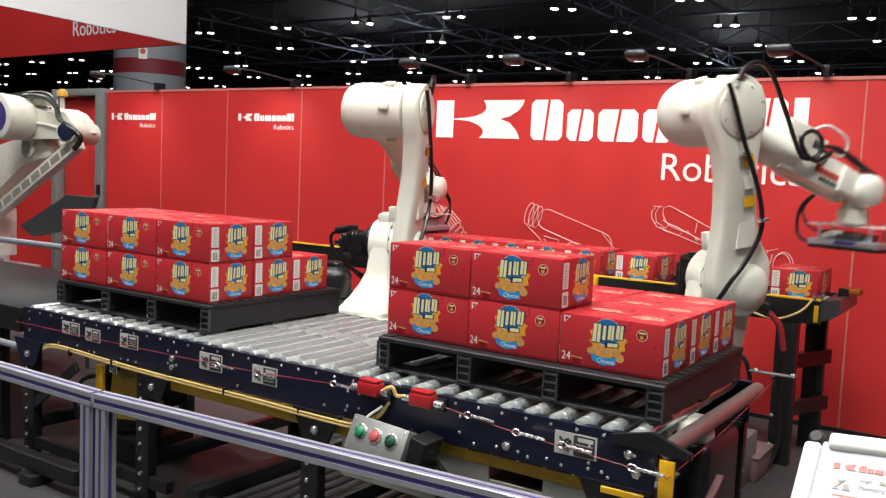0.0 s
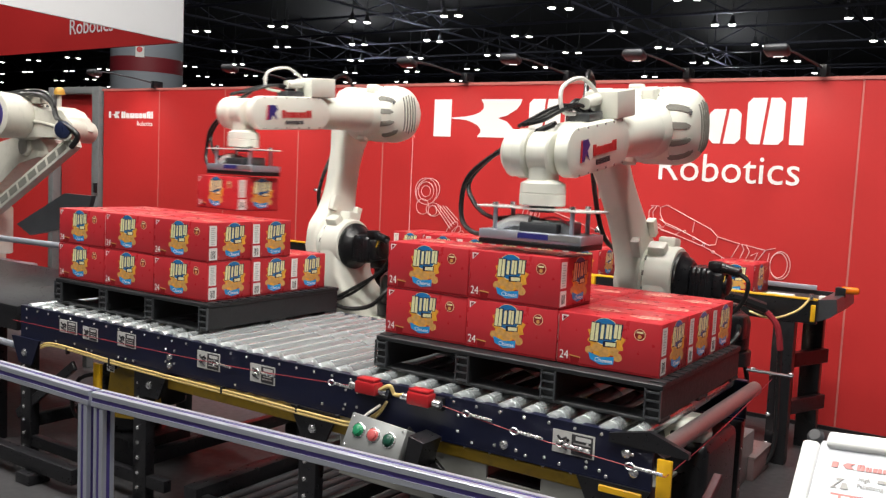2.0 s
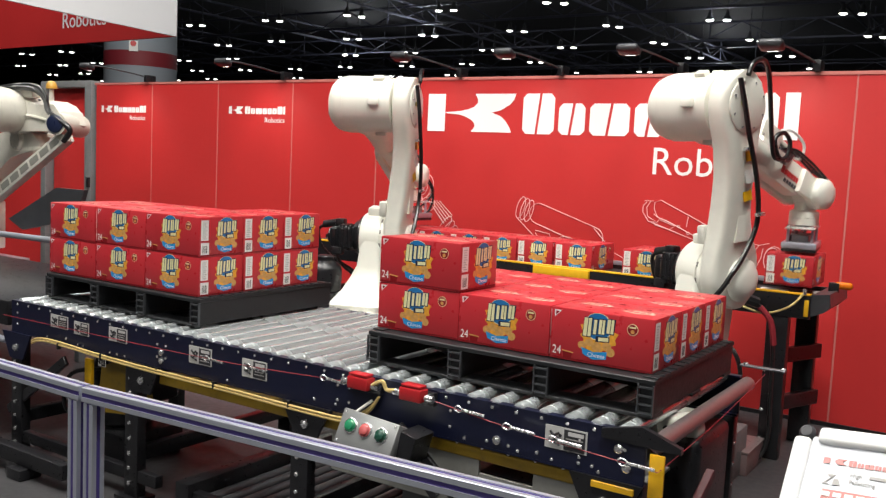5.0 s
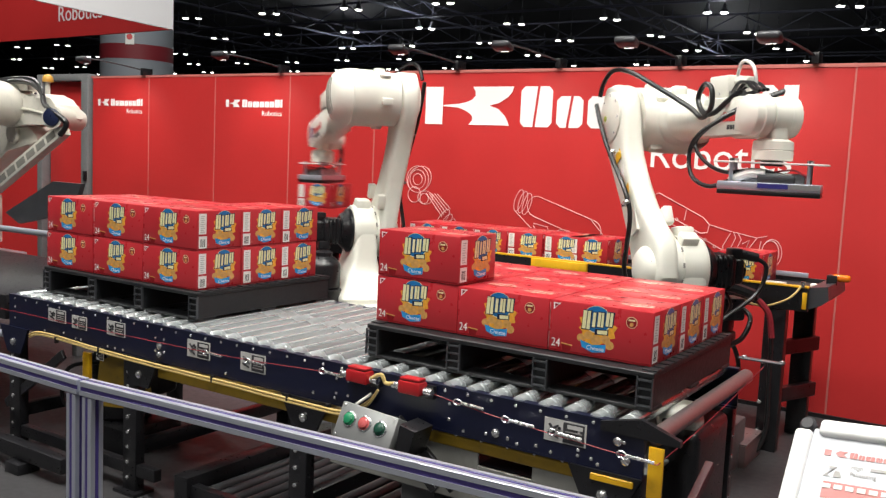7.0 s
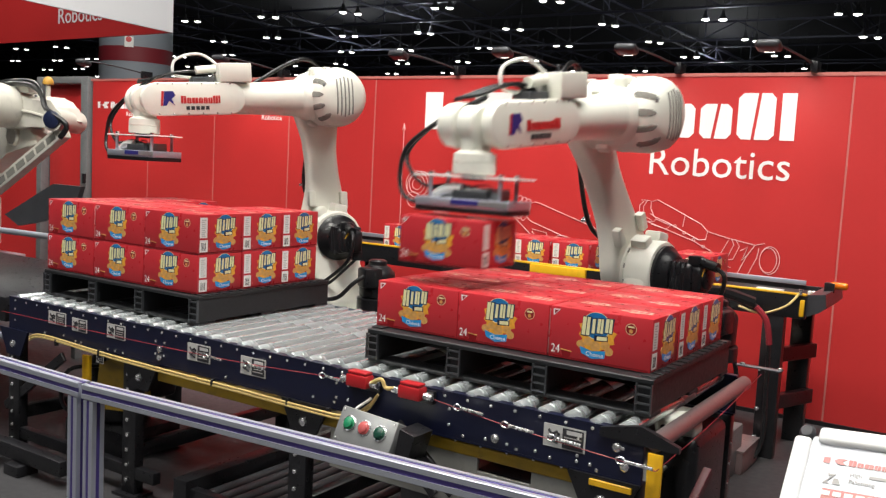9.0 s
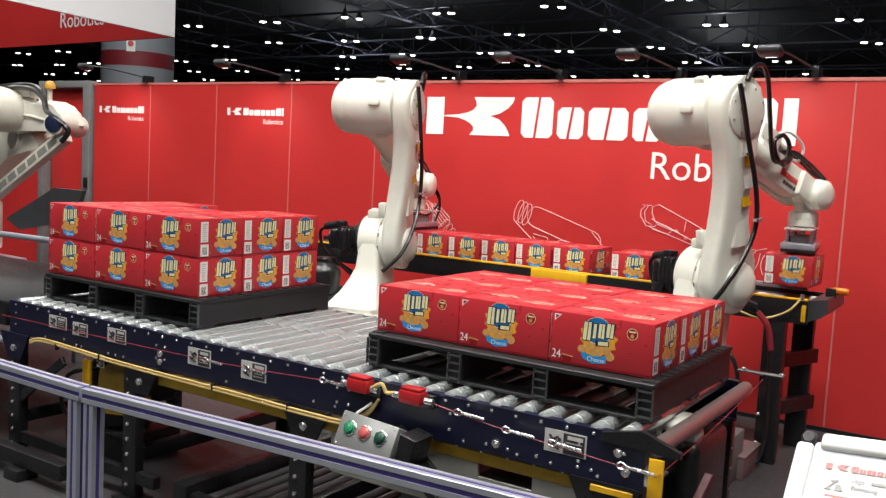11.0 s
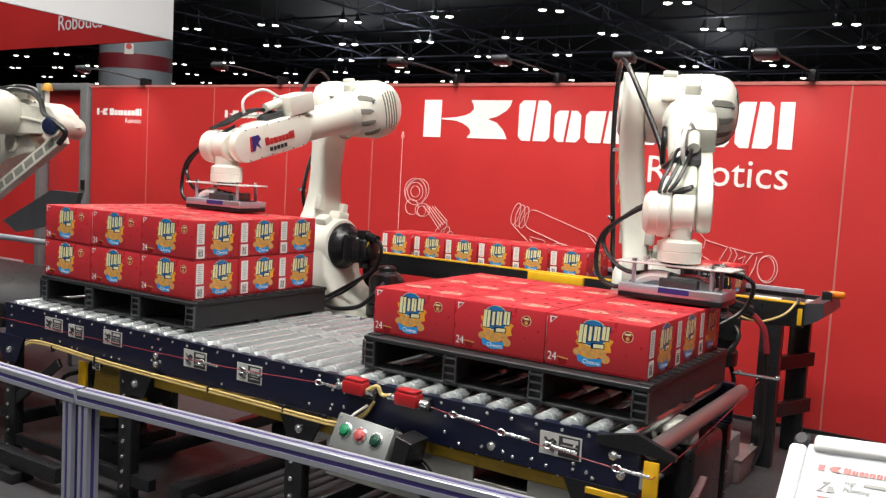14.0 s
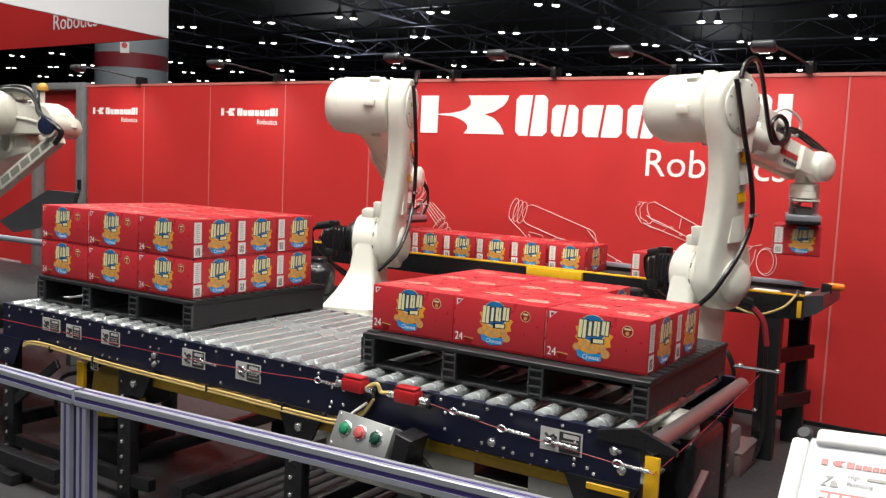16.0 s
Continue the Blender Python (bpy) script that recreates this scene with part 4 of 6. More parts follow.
    part("motor_plug", box(B(), (sx - 0.05, sy + 0.19, sz - 0.10), (0.07, 0.08, 0.06), bevel=0.012), BLACK, motor)
    part("motor_cable", tube(B(), [(sx + 0.045, sy + 0.32, sz + 0.07), (sx + 0.06, sy + 0.38, sz + 0.02), (sx + 0.07, sy + 0.33, sz - 0.12), (sx + 0.11, sy + 0.12, sz - 0.26), (0.345, -0.02, 0.80)], 0.012), RUBBER, motor)
    part("motor_cable", tube(B(), [(sx - 0.05, sy + 0.2, sz - 0.12), (sx + 0.04, sy + 0.2, sz - 0.2), (sx + 0.1, sy + 0.09, sz - 0.3), (0.36, 0.0, 0.795)], 0.010), RUBBER, motor)
    bm = B()
    lathe(bm, (-0.02, 0.255, 0.79), (0, 0, 1), ((0, 0.10), (0.01, 0.115), (0.15, 0.118), (0.17, 0.112), (0.20, 0.085), (0.215, 0.06), (0.24, 0.06), (0.25, 0.045)), 30)
    box(bm, (0.06, 0.31, 0.93), (0.13, 0.13, 0.13), bevel=0.018)
    lathe(bm, (-0.02, 0.255, 0.71), (0, 0, 1), ((0, 0.13), (0.075, 0.13), (0.08, 0.12)), 24)
    part("base_motor", bm, BLACK, turret, "black servo motor")
    part("motor_cable", tube(B(), [(0.10, 0.34, 0.95), (0.2, 0.36, 0.9), (0.27, 0.28, 0.8), (0.33, 0.14, 0.77), (0.35, 0.03, 0.79)], 0.014), RUBBER, turret)
    port = part("connector_plate", box(B(), (0.302, 0.0, 0.795), (0.03, 0.10, 0.09), bevel=0.006), ROBOT_WHITE, turret)
    part("connector", cyl(B(), (0.31, 0.0, 0.795), (0.365, 0.01, 0.795), 0.027, seg=16), GUNMETAL, port, "round cable connector")
    part("hazard_mark", prism(B(), [(-0.022, -0.018), (0.022, -0.018), (0, 0.022)], 0, 0.003, Matrix.Translation((sx + 0.04, sy + 0.252, sz + 0.035)) @ Matrix.Rotation(math.pi, 4, "Z") @ UPRIGHT), YELLOW, motor)

    # lower arm, in the plane of its own joint: x forwards, z along the arm
    # widths across the arm at steps along it
    front = ((-0.18, 0.03), (-0.165, 0.09), (-0.12, 0.150), (0.0, 0.190), (0.10, 0.19), (0.20, 0.135), (0.34, 0.095), (0.50, 0.088), (0.64, 0.098), (0.76, 0.128), (0.86, 0.165), (0.96, 0.178), (1.04, 0.15), (1.09, 0.09), (1.11, 0.03))
    rear = ((1.11, -0.03), (1.085, -0.10), (1.03, -0.16), (0.94, -0.187), (0.84, -0.178), (0.72, -0.145), (0.58, -0.125), (0.42, -0.125), (0.28, -0.14), (0.14, -0.17), (0.0, -0.195), (-0.10, -0.165), (-0.165, -0.09), (-0.18, -0.03))
    # a bent casting: its foot sits nearer to the body than its head, and is thicker
    outer = ((-0.18, -0.268), (0.12, -0.275), (0.34, -0.300), (0.58, -0.328), (0.75, -0.337), (1.11, -0.337))
    inner = ((-0.18, -0.135), (0.12, -0.135), (0.34, -0.160), (0.58, -0.192), (0.75, -0.205), (1.11, -0.205))
    levels = [-0.178, -0.168, -0.15, -0.12, -0.08, -0.03, 0.03, 0.09, 0.14, 0.19, 0.25, 0.32, 0.40, 0.48, 0.56, 0.64, 0.71, 0.77, 0.83, 0.89, 0.95, 1.0, 1.04, 1.07, 1.09, 1.104, 1.111]
    cast = [soft_rect(between(rear, z), between(front, z), between(outer, z), between(inner, z), z, 4.5, 36) for z in levels]
    la = part("lower_arm", loft(B(), cast), ROBOT_WHITE, r)
    for x, z in ((-0.125, 0.24), (0.105, 0.26)):
        part("stop_block", box(B(), (x, -0.14, z), (0.05, 0.05, 0.10), bevel=0.006), ROBOT_WHITE, la)
    lid = part("joint_lid", lathe(B(), (0, -0.33, ARM), (0, -1, 0), ((0, 0.145), (0.012, 0.145), (0.018, 0.135)), 32), ROBOT_WHITE, la)
    bolts_on(lid, [(0.125 * math.cos(a), -0.347, ARM + 0.125 * math.sin(a)) for a in (math.pi * k / 4 + 0.3 for k in range(8))], 0.008)
    part("joint_cap", cyl(B(), (-0.05, -0.345, ARM + 0.02), (-0.05, -0.353, ARM + 0.02), 0.016, seg=12), mat("green_cap", (0.35, 0.42, 0.05), 0.4), la, "small green cap")
    lid2 = part("foot_lid", lathe(B(), (0.02, -0.262, -0.02), (0, -1, 0), ((0, 0.125), (0.02, 0.122), (0.045, 0.10), (0.06, 0.06), (0.063, 0.03)), 28), ROBOT_WHITE, la)
    bolts_on(lid2, [(0.02 + 0.112 * math.cos(a), -0.282, -0.02 + 0.112 * math.sin(a)) for a in (math.pi * k / 3 for k in range(6))], 0.008)
    part("access_plate", prism(B(), [(-0.06, 0.2), (0.05, 0.2), (0.06, 0.36), (-0.03, 0.36)], 0.284, 0.300, UPRIGHT), ROBOT_WHITE, la)
    for z, material, h in ((0.67, YELLOW, 0.075), (0.57, PAPER, 0.11), (0.46, YELLOW, 0.085)):
        part("sticker", box(B(), (0.02, between(outer, z) - 0.0005, z), (0.07, 0.003, h), Matrix.Rotation(radians(-4), 3, "Y") @ Matrix.Rotation(radians(-6 if z < 0.6 else -3), 3, "X")), material, la, "printed warning sticker")
    part("cable", tube(B(), [(-0.24, -0.18, -0.16), (-0.19, -0.28, -0.06), (-0.13, -0.325, 0.04), (-0.03, -0.335, 0.14), (0.065, -0.335, 0.27), (0.075, -0.345, 0.40), (0.03, -0.362, 0.58), (-0.03, -0.372, 0.76), (-0.07, -0.375, 0.93), (-0.10, -0.37, 1.07)], 0.0135), RUBBER, la, "thick black cable")
    for z, x in ((0.34, 0.085), (0.70, -0.005)):
        part("cable_clip", box(B(), (x - 0.01, -0.355, z), (0.06, 0.03, 0.018), bevel=0.004), BOLT, la)

    # forearm: origin in the elbow joint, x along the arm
    bm = B()
    lathe(bm, (0.10, 0.02, 0), (1, 0, 0), ((0, 0.14), (0.08, 0.142), (0.10, 0.135), (0.12, 0.128), (0.13, 0.118), (0.30, 0.103), (0.42, 0.10), (0.56, 0.095)), 32)
    prism(bm, [(0.56, -0.095), (1.02, -0.085), (1.06, -0.06), (1.075, 0.0), (1.06, 0.07), (1.02, 0.10), (0.56, 0.10)], -0.01, 0.10, Matrix.Translation((0, 0.045, 0)) @ UPRIGHT, 0.02)
    fa = part("forearm", bm, ROBOT_WHITE, r)
    bm = B()
    dome = ((0, 0.03), (0.004, 0.075), (0.014, 0.115), (0.032, 0.147), (0.058, 0.170), (0.09, 0.182), (0.125, 0.186))
    lathe(bm, (0, 0.255, 0), (0, -1, 0), dome + ((0.128, 0.190), (0.29, 0.188), (0.30, 0.182), (0.455, 0.178), (0.46, 0.16)), 44)
    eh = part("elbow_housing", bm, ROBOT_WHITE, fa)

    # vents are not cut in: grey strips on the skin paint their shade
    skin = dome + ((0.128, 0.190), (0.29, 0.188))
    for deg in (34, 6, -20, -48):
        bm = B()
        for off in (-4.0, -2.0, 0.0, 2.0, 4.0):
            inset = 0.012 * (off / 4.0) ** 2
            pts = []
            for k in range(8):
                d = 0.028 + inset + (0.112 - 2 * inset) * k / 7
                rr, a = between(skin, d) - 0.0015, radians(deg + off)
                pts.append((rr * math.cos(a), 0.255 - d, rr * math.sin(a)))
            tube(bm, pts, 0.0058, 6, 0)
        part("vent_slot", bm, SLOT_SHADE, eh, "vent slot, its shade painted as grey strips")
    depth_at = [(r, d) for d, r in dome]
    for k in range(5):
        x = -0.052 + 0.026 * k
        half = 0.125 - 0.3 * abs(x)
        part("end_slot", tube(B(), [(x, 0.2562 - between(depth_at, math.hypot(x, half * q / 6)), half * q / 6) for q in range(-6, 7)], 0.0048, 6, 0), SLOT_SHADE, eh, "long narrow vent slot, its shade painted grey")
    for a in (95, 140, 42, -60, 200):
        q = radians(a)
        part("lug", box(B(), (0.188 * math.cos(q), -0.095, 0.188 * math.sin(q)), (0.035, 0.075, 0.05), Matrix.Rotation(-q, 3, "Y"), 0.010, 2), ROBOT_WHITE, eh)
    bolts_on(eh, [(0.187 * math.cos(radians(a)), d, 0.187 * math.sin(radians(a))) for a in (100, 125, 75, 55) for d in (0.06, -0.03)], 0.007, (0.0, 0.3, 1.0))
    part("plug", box(B(), (0.128, 0.222, 0.075), (0.022, 0.014, 0.022), Matrix.Rotation(radians(40), 3, "Z"), bevel=0.004), GREY_STEEL, eh)
    bolts_on(fa, [(0.20, 0.02 + 0.125 * math.cos(a), 0.125 * math.sin(a)) for a in (math.pi * k / 6 for k in range(12))], 0.007, (1, 0, 0))
    part("lug", box(B(), (0.10, 0.02, 0.16), (0.08, 0.08, 0.07), bevel=0.018, seg=3), ROBOT_WHITE, fa)
    # flat covers of the wrist drive, on both sides
    cover = part("side_cover", prism(B(), stadium(0.70, 1.13, 0.0, 0.098), -0.118, -0.055, UPRIGHT, 0.014), ROBOT_WHITE, fa)
    bolts_on(cover, [(0.70 + 0.43 * k / 5, 0.118, s * 0.088) for k in range(6) for s in (-1, 1)], 0.005, (0, 1, 0))
    turned = Matrix.Translation((1.0, 0.120, -0.028)) @ Matrix.Rotation(math.pi, 4, "Z") @ UPRIGHT
    name_blocks(0, 0, 0.045, 0.235, cover, LOGO_RED, turned, 0.002)
    bm = B()
    for k in range(5):
        box(bm, (0.96 - 0.029 * k, 0.120, -0.055), (0.021, 0.003, 0.022))
    part("model_bars", bm, INK, cover)
    badge = Matrix.Translation((1.115, 0.120, -0.04)) @ Matrix.Rotation(math.pi, 4, "Z") @ UPRIGHT
    part("badge", prism(B(), [(0.01, 0), (0.03, 0), (0.045, 0.03), (0.08, 0.0), (0.06, 0.04), (0.085, 0.06), (0.07, 0.085), (0.02, 0.085)], 0, 0.002, badge), DEEP_BLUE, cover, "blue and red badge")
    part("badge", prism(B(), [(-0.005, 0), (0.008, 0), (0.018, 0.085), (0.005, 0.085)], 0, 0.002, badge), LOGO_RED, cover)
    name_blocks(0, 0, 0.045, 0.235, fa, LOGO_RED, Matrix.Translation((0.80, -0.0575, -0.02)) @ UPRIGHT, 0.002)
    bm = B()
    for k in range(5):
        box(bm, (0.86 + 0.029 * k, -0.0585, -0.048), (0.021, 0.003, 0.022))
    part("model_bars", bm, INK, fa)
    # wrist hub on the other side
    part("wrist_hub", lathe(B(), (FOREARM, -0.048, 0), (0, -1, 0), ((0, 0.088), (0.01, 0.098), (0.05, 0.098), (0.054, 0.092), (0.09, 0.092), (0.11, 0.07), (0.116, 0.03)), 32), ROBOT_WHITE, fa)
    part("wrist_fork", prism(B(), [(0.98, -0.07), (FOREARM, -0.07), (FOREARM, 0.07), (0.98, 0.08)], 0.0555, 0.095, UPRIGHT, 0.012), ROBOT_WHITE, fa)
    jb = part("junction_box", box(B(), (0.66, 0.05, 0.155), (0.20, 0.15, 0.115), bevel=0.008), ROBOT_WHITE, fa)
    part("valve", cyl(B(), (0.76, 0.03, 0.18), (0.88, 0.03, 0.17), 0.026, seg=16), ROBOT_WHITE, fa)
    bolts_on(jb, [(0.58 + 0.05 * k, -0.026, 0.12) for k in range(3)], 0.007)
    part("fitting_block", box(B(), (0.84, 0.02, 0.115), (0.14, 0.09, 0.034), bevel=0.006), GUNMETAL, fa)
    part("white_hose", tube(B(), [(0.74, 0.03, 0.20), (0.84, 0.0, 0.27), (0.98, -0.02, 0.24), (1.0, -0.01, 0.15), (0.9, 0.0, 0.13)], 0.009), PAPER, fa, "white air hose")
    part("cable", tube(B(), [(-0.11, -0.37, 0.12), (-0.09, -0.36, 0.20), (0.0, -0.34, 0.265), (0.14, -0.29, 0.25), (0.36, -0.2, 0.15), (0.56, -0.12, 0.05), (0.66, -0.10, 0.0), (0.75, -0.10, 0.05), (0.74, -0.10, 0.14), (0.66, -0.10, 0.165), (0.60, -0.10, 0.10), (0.66, -0.10, 0.03),
                            (0.76, -0.09, 0.02), (0.84, -0.06, 0.08), (0.9, -0.02, 0.13)], 0.0135), RUBBER, fa, "thick black cable with a coil")
    for k in range(3):
        part("cable", tube(B(), [(0.80, 0.03 - 0.025 * k, 0.125), (0.90, 0.02 - 0.03 * k, 0.165), (1.02, 0.0 - 0.03 * k, 0.155), (1.12, -0.03 - 0.03 * k, 0.125), (1.20, -0.06 - 0.02 * k, 0.115 - 0.004 * k)], 0.0085), RUBBER, fa)

    # wrist: hangs straight down, origin in the wrist joint
    bm = B()
    lathe(bm, (0, 0.048, 0), (0, -1, 0), ((0, 0.075), (0.008, 0.084), (0.085, 0.084), (0.093, 0.075)), 28)
    box(bm, (0, 0.0, -0.06), (0.13, 0.085, 0.14), bevel=0.025, seg=3)
    lathe(bm, (0, 0, -0.10), (0, 0, -1), ((0, 0.06), (0.015, 0.088), (0.05, 0.09), (0.053, 0.087), (0.056, 0.09), (0.097, 0.09), (0.101, 0.08)), 32)
    wr = part("wrist", bm, ROBOT_WHITE, r)
    part("flange", cyl(B(), (0, 0, -0.20), (0, 0, -0.225), 0.05, seg=20), GUNMETAL, wr)

    # vacuum gripper, origin at the flange
    gp = part("gripper", box(B(), (0, 0, -0.09), (0.30, 0.10, 0.05), bevel=0.008), PANEL_GREY, r, "vacuum gripper of plates, posts and hoses")
    part("top_plate", box(B(), (0, 0, -0.022), (0.49, 0.17, 0.008), bevel=0.002, seg=1), CLEAR, gp, "milky top plate")
    for sx in (-1, 1):
        for sy in (-1, 1):
            post = part("post", cyl(B(), (sx * 0.165, sy * 0.07, -0.125), (sx * 0.165, sy * 0.07, -0.008), 0.009, seg=10), ALU, gp)
            part("nut", cyl(B(), (sx * 0.165, sy * 0.07, -0.016), (sx * 0.165, sy * 0.07, -0.004), 0.013, seg=6), BOLT, post)
    part("vacuum_box", box(B(), (0, 0, -0.128), (0.44, 0.20, 0.036), bevel=0.004), ALU, gp, "grey vacuum box")
    part("side_strip", box(B(), (0.02, -0.101, -0.124), (0.13, 0.003, 0.022)), DEEP_BLUE, gp, "blue side strip")
    part("side_strip", box(B(), (0.15, -0.101, -0.124), (0.13, 0.003, 0.022)), PANEL_GREY, gp)
    part("suction_pad", box(B(), (0, 0, -0.157), (0.44, 0.20, 0.022), bevel=0.005), RUBBER, gp, "black foam suction pad")
    part("valve_block", box(B(), (0.03, -0.06, -0.094), (0.16, 0.05, 0.04), bevel=0.005), GUNMETAL, gp)
    part("white_elbow", tube(B(), [(-0.02, -0.05, -0.07), (-0.10, -0.05, -0.075), (-0.17, -0.04, -0.11)], 0.021), PAPER, gp, "white hose elbow")
    part("hose", tube(B(), [(-0.16, -0.03, -0.10), (-0.26, -0.03, -0.14), (-0.345, -0.02, -0.10), (-0.37, 0.0, 0.0), (-0.34, 0.0, 0.09), (-0.24, 0.0, 0.17), (-0.10, 0.0, 0.245), (0.03, 0.0, 0.30)], 0.0105), RUBBER, gp, "black vacuum hose")
    part("hose", tube(B(), [(0.05, -0.03, -0.075), (-0.06, -0.04, -0.055), (-0.2, -0.03, -0.07), (-0.30, -0.01, -0.02), (-0.345, 0.015, 0.07), (-0.23, 0.02, 0.185), (-0.09, 0.02, 0.26), (0.03, 0.02, 0.31)], 0.0095), RUBBER, gp, "black vacuum hose")
    part("red_wire", tube(B(), [(0.02, -0.05, -0.06), (0.1, -0.07, -0.05), (0.16, -0.06, -0.08)], 0.004), CORD, gp)
    return dict(robot=r, turret=turret, lower=la, forearm=fa, wrist=wr, gripper=gp)


ROBOTS = {k: build_robot(pose(x, y, 0), "white four-axis palletizing robot with a vacuum gripper " + w)
          for (k, (x, y)), w in zip(BASES.items(), ("unloading a pallet", "loading a pallet"))}

# supply cables of the unloading robot, down to a floor box
sc = thing("supply_cable", "black cables hanging from the robot to the floor", "cable")
part("sleeve", tube(B(), [(-0.59, 2.40, 1.02), (-0.48, 2.52, 1.015), (-0.32, 2.62, 0.96)], 0.034), RUBBER, sc, "thick black cable sleeve")
part("cable", tube(B(), [(-0.34, 2.61, 0.97), (-0.25, 2.62, 0.88), (-0.215, 2.63, 0.70), (-0.21, 2.64, 0.45), (-0.20, 2.62, 0.17), (-0.24, 2.55, 0.03), (-0.36, 2.42, 0.015)], 0.014), RUBBER, sc)
part("red_wrap", tube(B(), [(-0.30, 2.60, 0.94), (-0.235, 2.61, 0.86), (-0.21, 2.62, 0.72)], 0.019), CORD, sc, "red tape round the cable")
part("cable", tube(B(), [(-0.42, 2.25, 0.80), (-0.31, 2.2, 0.70), (-0.29, 2.22, 0.55), (-0.40, 2.3, 0.40), (-0.52, 2.3, 0.30)], 0.013), RUBBER, sc)
fb = thing("floor_box", "small reddish metal box on the floor", "metal box")
part("body", box(B(), (-0.36, 2.46, 0.066), (0.27, 0.36, 0.132), bevel=0.008), mat("dull_red_metal", (0.22, 0.15, 0.15), 0.35, 0.4, vary=0.2), fb)
part("lid", box(B(), (-0.36, 2.46, 0.138), (0.28, 0.37, 0.010), bevel=0.002), mat("pinkish_lid", (0.30, 0.24, 0.24), 0.3, 0.5, vary=0.1), fb)

# ---- cartons ----
CL, CW, CH = 0.392, 0.281, 0.190


def carton(at):
    """One printed snack carton, long side along x, standing on its origin."""
    c = thing("carton", "glossy red printed snack carton, closed", "carton", at, "snack cartons")
    part("body", box(B(), (0, 0, CH / 2), (CL, CW, CH), bevel=0.0035), RED, c)
    bm = B()
    box(bm, (0, 0, CH + 0.0004), (CL * 0.985, 0.0016, 0.0012))
    part("top_flap_gap", bm, DARK_RED, c)

    def art(m, width, k, parent, corner):
        """The print of one side: m places a plane whose origin is the side's lower left corner."""
        def flat(name, outline, material, lift, label=""):
            part(name, prism(B(), outline, 0, lift, m), material, parent, label)
        cx = width * (0.47 if corner else 0.60)
        cz = 0.122
        burst = []
        for i in range(22):
            a = 2 * math.pi * i / 22
            rr = (0.061 if i % 2 else 0.050) * k * (1 + 0.12 * math.sin(3 * a + 1))
            burst.append((cx + rr * 0.98 * math.cos(a), cz - 0.022 + rr * 0.86 * math.sin(a)))
        flat("print_splash", burst, INK_ORANGE, 0.0004)
        flat("print_disc", round_outline(cx, cz + 0.016, 0.044 * k, 0.040 * k, 20), CREAM, 0.0006)
        flat("print_disc", round_outline(cx, cz + 0.017, 0.042 * k, 0.038 * k, 20), INK_BLUE, 0.0008)
        # four slanted cream blocks on a navy ground, in place of the lettered mark
        x = cx - 0.045 * k
        for w, h, d in ((0.026, 0.058, -0.010), (0.012, 0.046, 0.0), (0.020, 0.046, 0.003), (0.023, 0.044, 0.009)):
            w, h = w * k, h * k
            h, z, n = h * 0.92, cz - 0.012 + d, 0.0024 * k
            flat("logo_ground", [(x - n, z - n), (x + w, z - n), (x + w + 2 * n, z + h + n), (x + n, z + h + n)], INK_NAVY, 0.0010)
            if w < 0.015 * k:
                flat("logo_block", [(x, z), (x + w * 0.8, z), (x + w, z + h), (x + w * 0.25, z + h)], CREAM, 0.0013)
            else:
                flat("logo_block", [(x, z), (x + w * 0.42, z), (x + w * 0.56, z + h), (x + w * 0.12, z + h)], CREAM, 0.0013)
                flat("logo_block", [(x + w * 0.52, z), (x + w * 0.92, z), (x + w, z + h), (x + w * 0.66, z + h)], CREAM, 0.0013)
            x += w + 0.0045 * k
        flat("small_bar_ground", [(cx - 0.006, cz - 0.031 * k), (cx + 0.037 * k, cz - 0.029 * k), (cx + 0.037 * k, cz - 0.012 * k), (cx - 0.006, cz - 0.014 * k)], INK_NAVY, 0.0009)
        flat("small_bar", [(cx + 0.004, cz - 0.028 * k), (cx + 0.034 * k, cz - 0.026 * k), (cx + 0.034 * k, cz - 0.015 * k), (cx + 0.004, cz - 0.017 * k)], CREAM, 0.0011)
        for dx, dz, r in ((0.042, -0.056, 0.014), (-0.046, -0.046, 0.013), (0.0, -0.046, 0.016), (0.03, -0.040, 0.014), (-0.024, -0.036, 0.013)):
            flat("print_biscuit", round_outline(cx + dx * k, cz + dz * k, r * k, r * 0.9 * k, 12), BISCUIT, 0.0010)
        flat("banner", [(cx - 0.048 * k, cz - 0.052 * k), (cx - 0.01 * k, cz - 0.062 * k), (cx + 0.032 * k, cz - 0.056 * k), (cx + 0.03 * k, cz - 0.078 * k), (cx - 0.01 * k, cz - 0.084 * k), (cx - 0.042 * k, cz - 0.072 * k)], INK_SKY, 0.0012)
        me = writing("Cheese", 0.0125 * k, 0.0002)
        me.materials.append(WALL_WHITE)
        part("word", me, WALL_WHITE, parent, "", m @ Matrix.Translation((cx - 0.028 * k, cz - 0.0765 * k, 0.0014)))
        if corner:
            flat("corner_mark", [(0.012, CH - 0.010), (0.042, CH - 0.010), (0.014, CH - 0.036)], WALL_WHITE, 0.0005)
            flat("corner_mark", [(0.018, CH - 0.014), (0.034, CH - 0.014), (0.019, CH - 0.029)], DARK_RED, 0.0008)
            flat("badge_ring", round_outline(width * 0.80, CH - 0.045, 0.0205, n=18), CREAM, 0.0004)
            flat("badge", round_outline(width * 0.80, CH - 0.045, 0.0185, n=18), DARK_RED, 0.0007)
            flat("badge_fruit", round_outline(width * 0.80, CH - 0.052, 0.0075, n=10), BISCUIT, 0.0010)
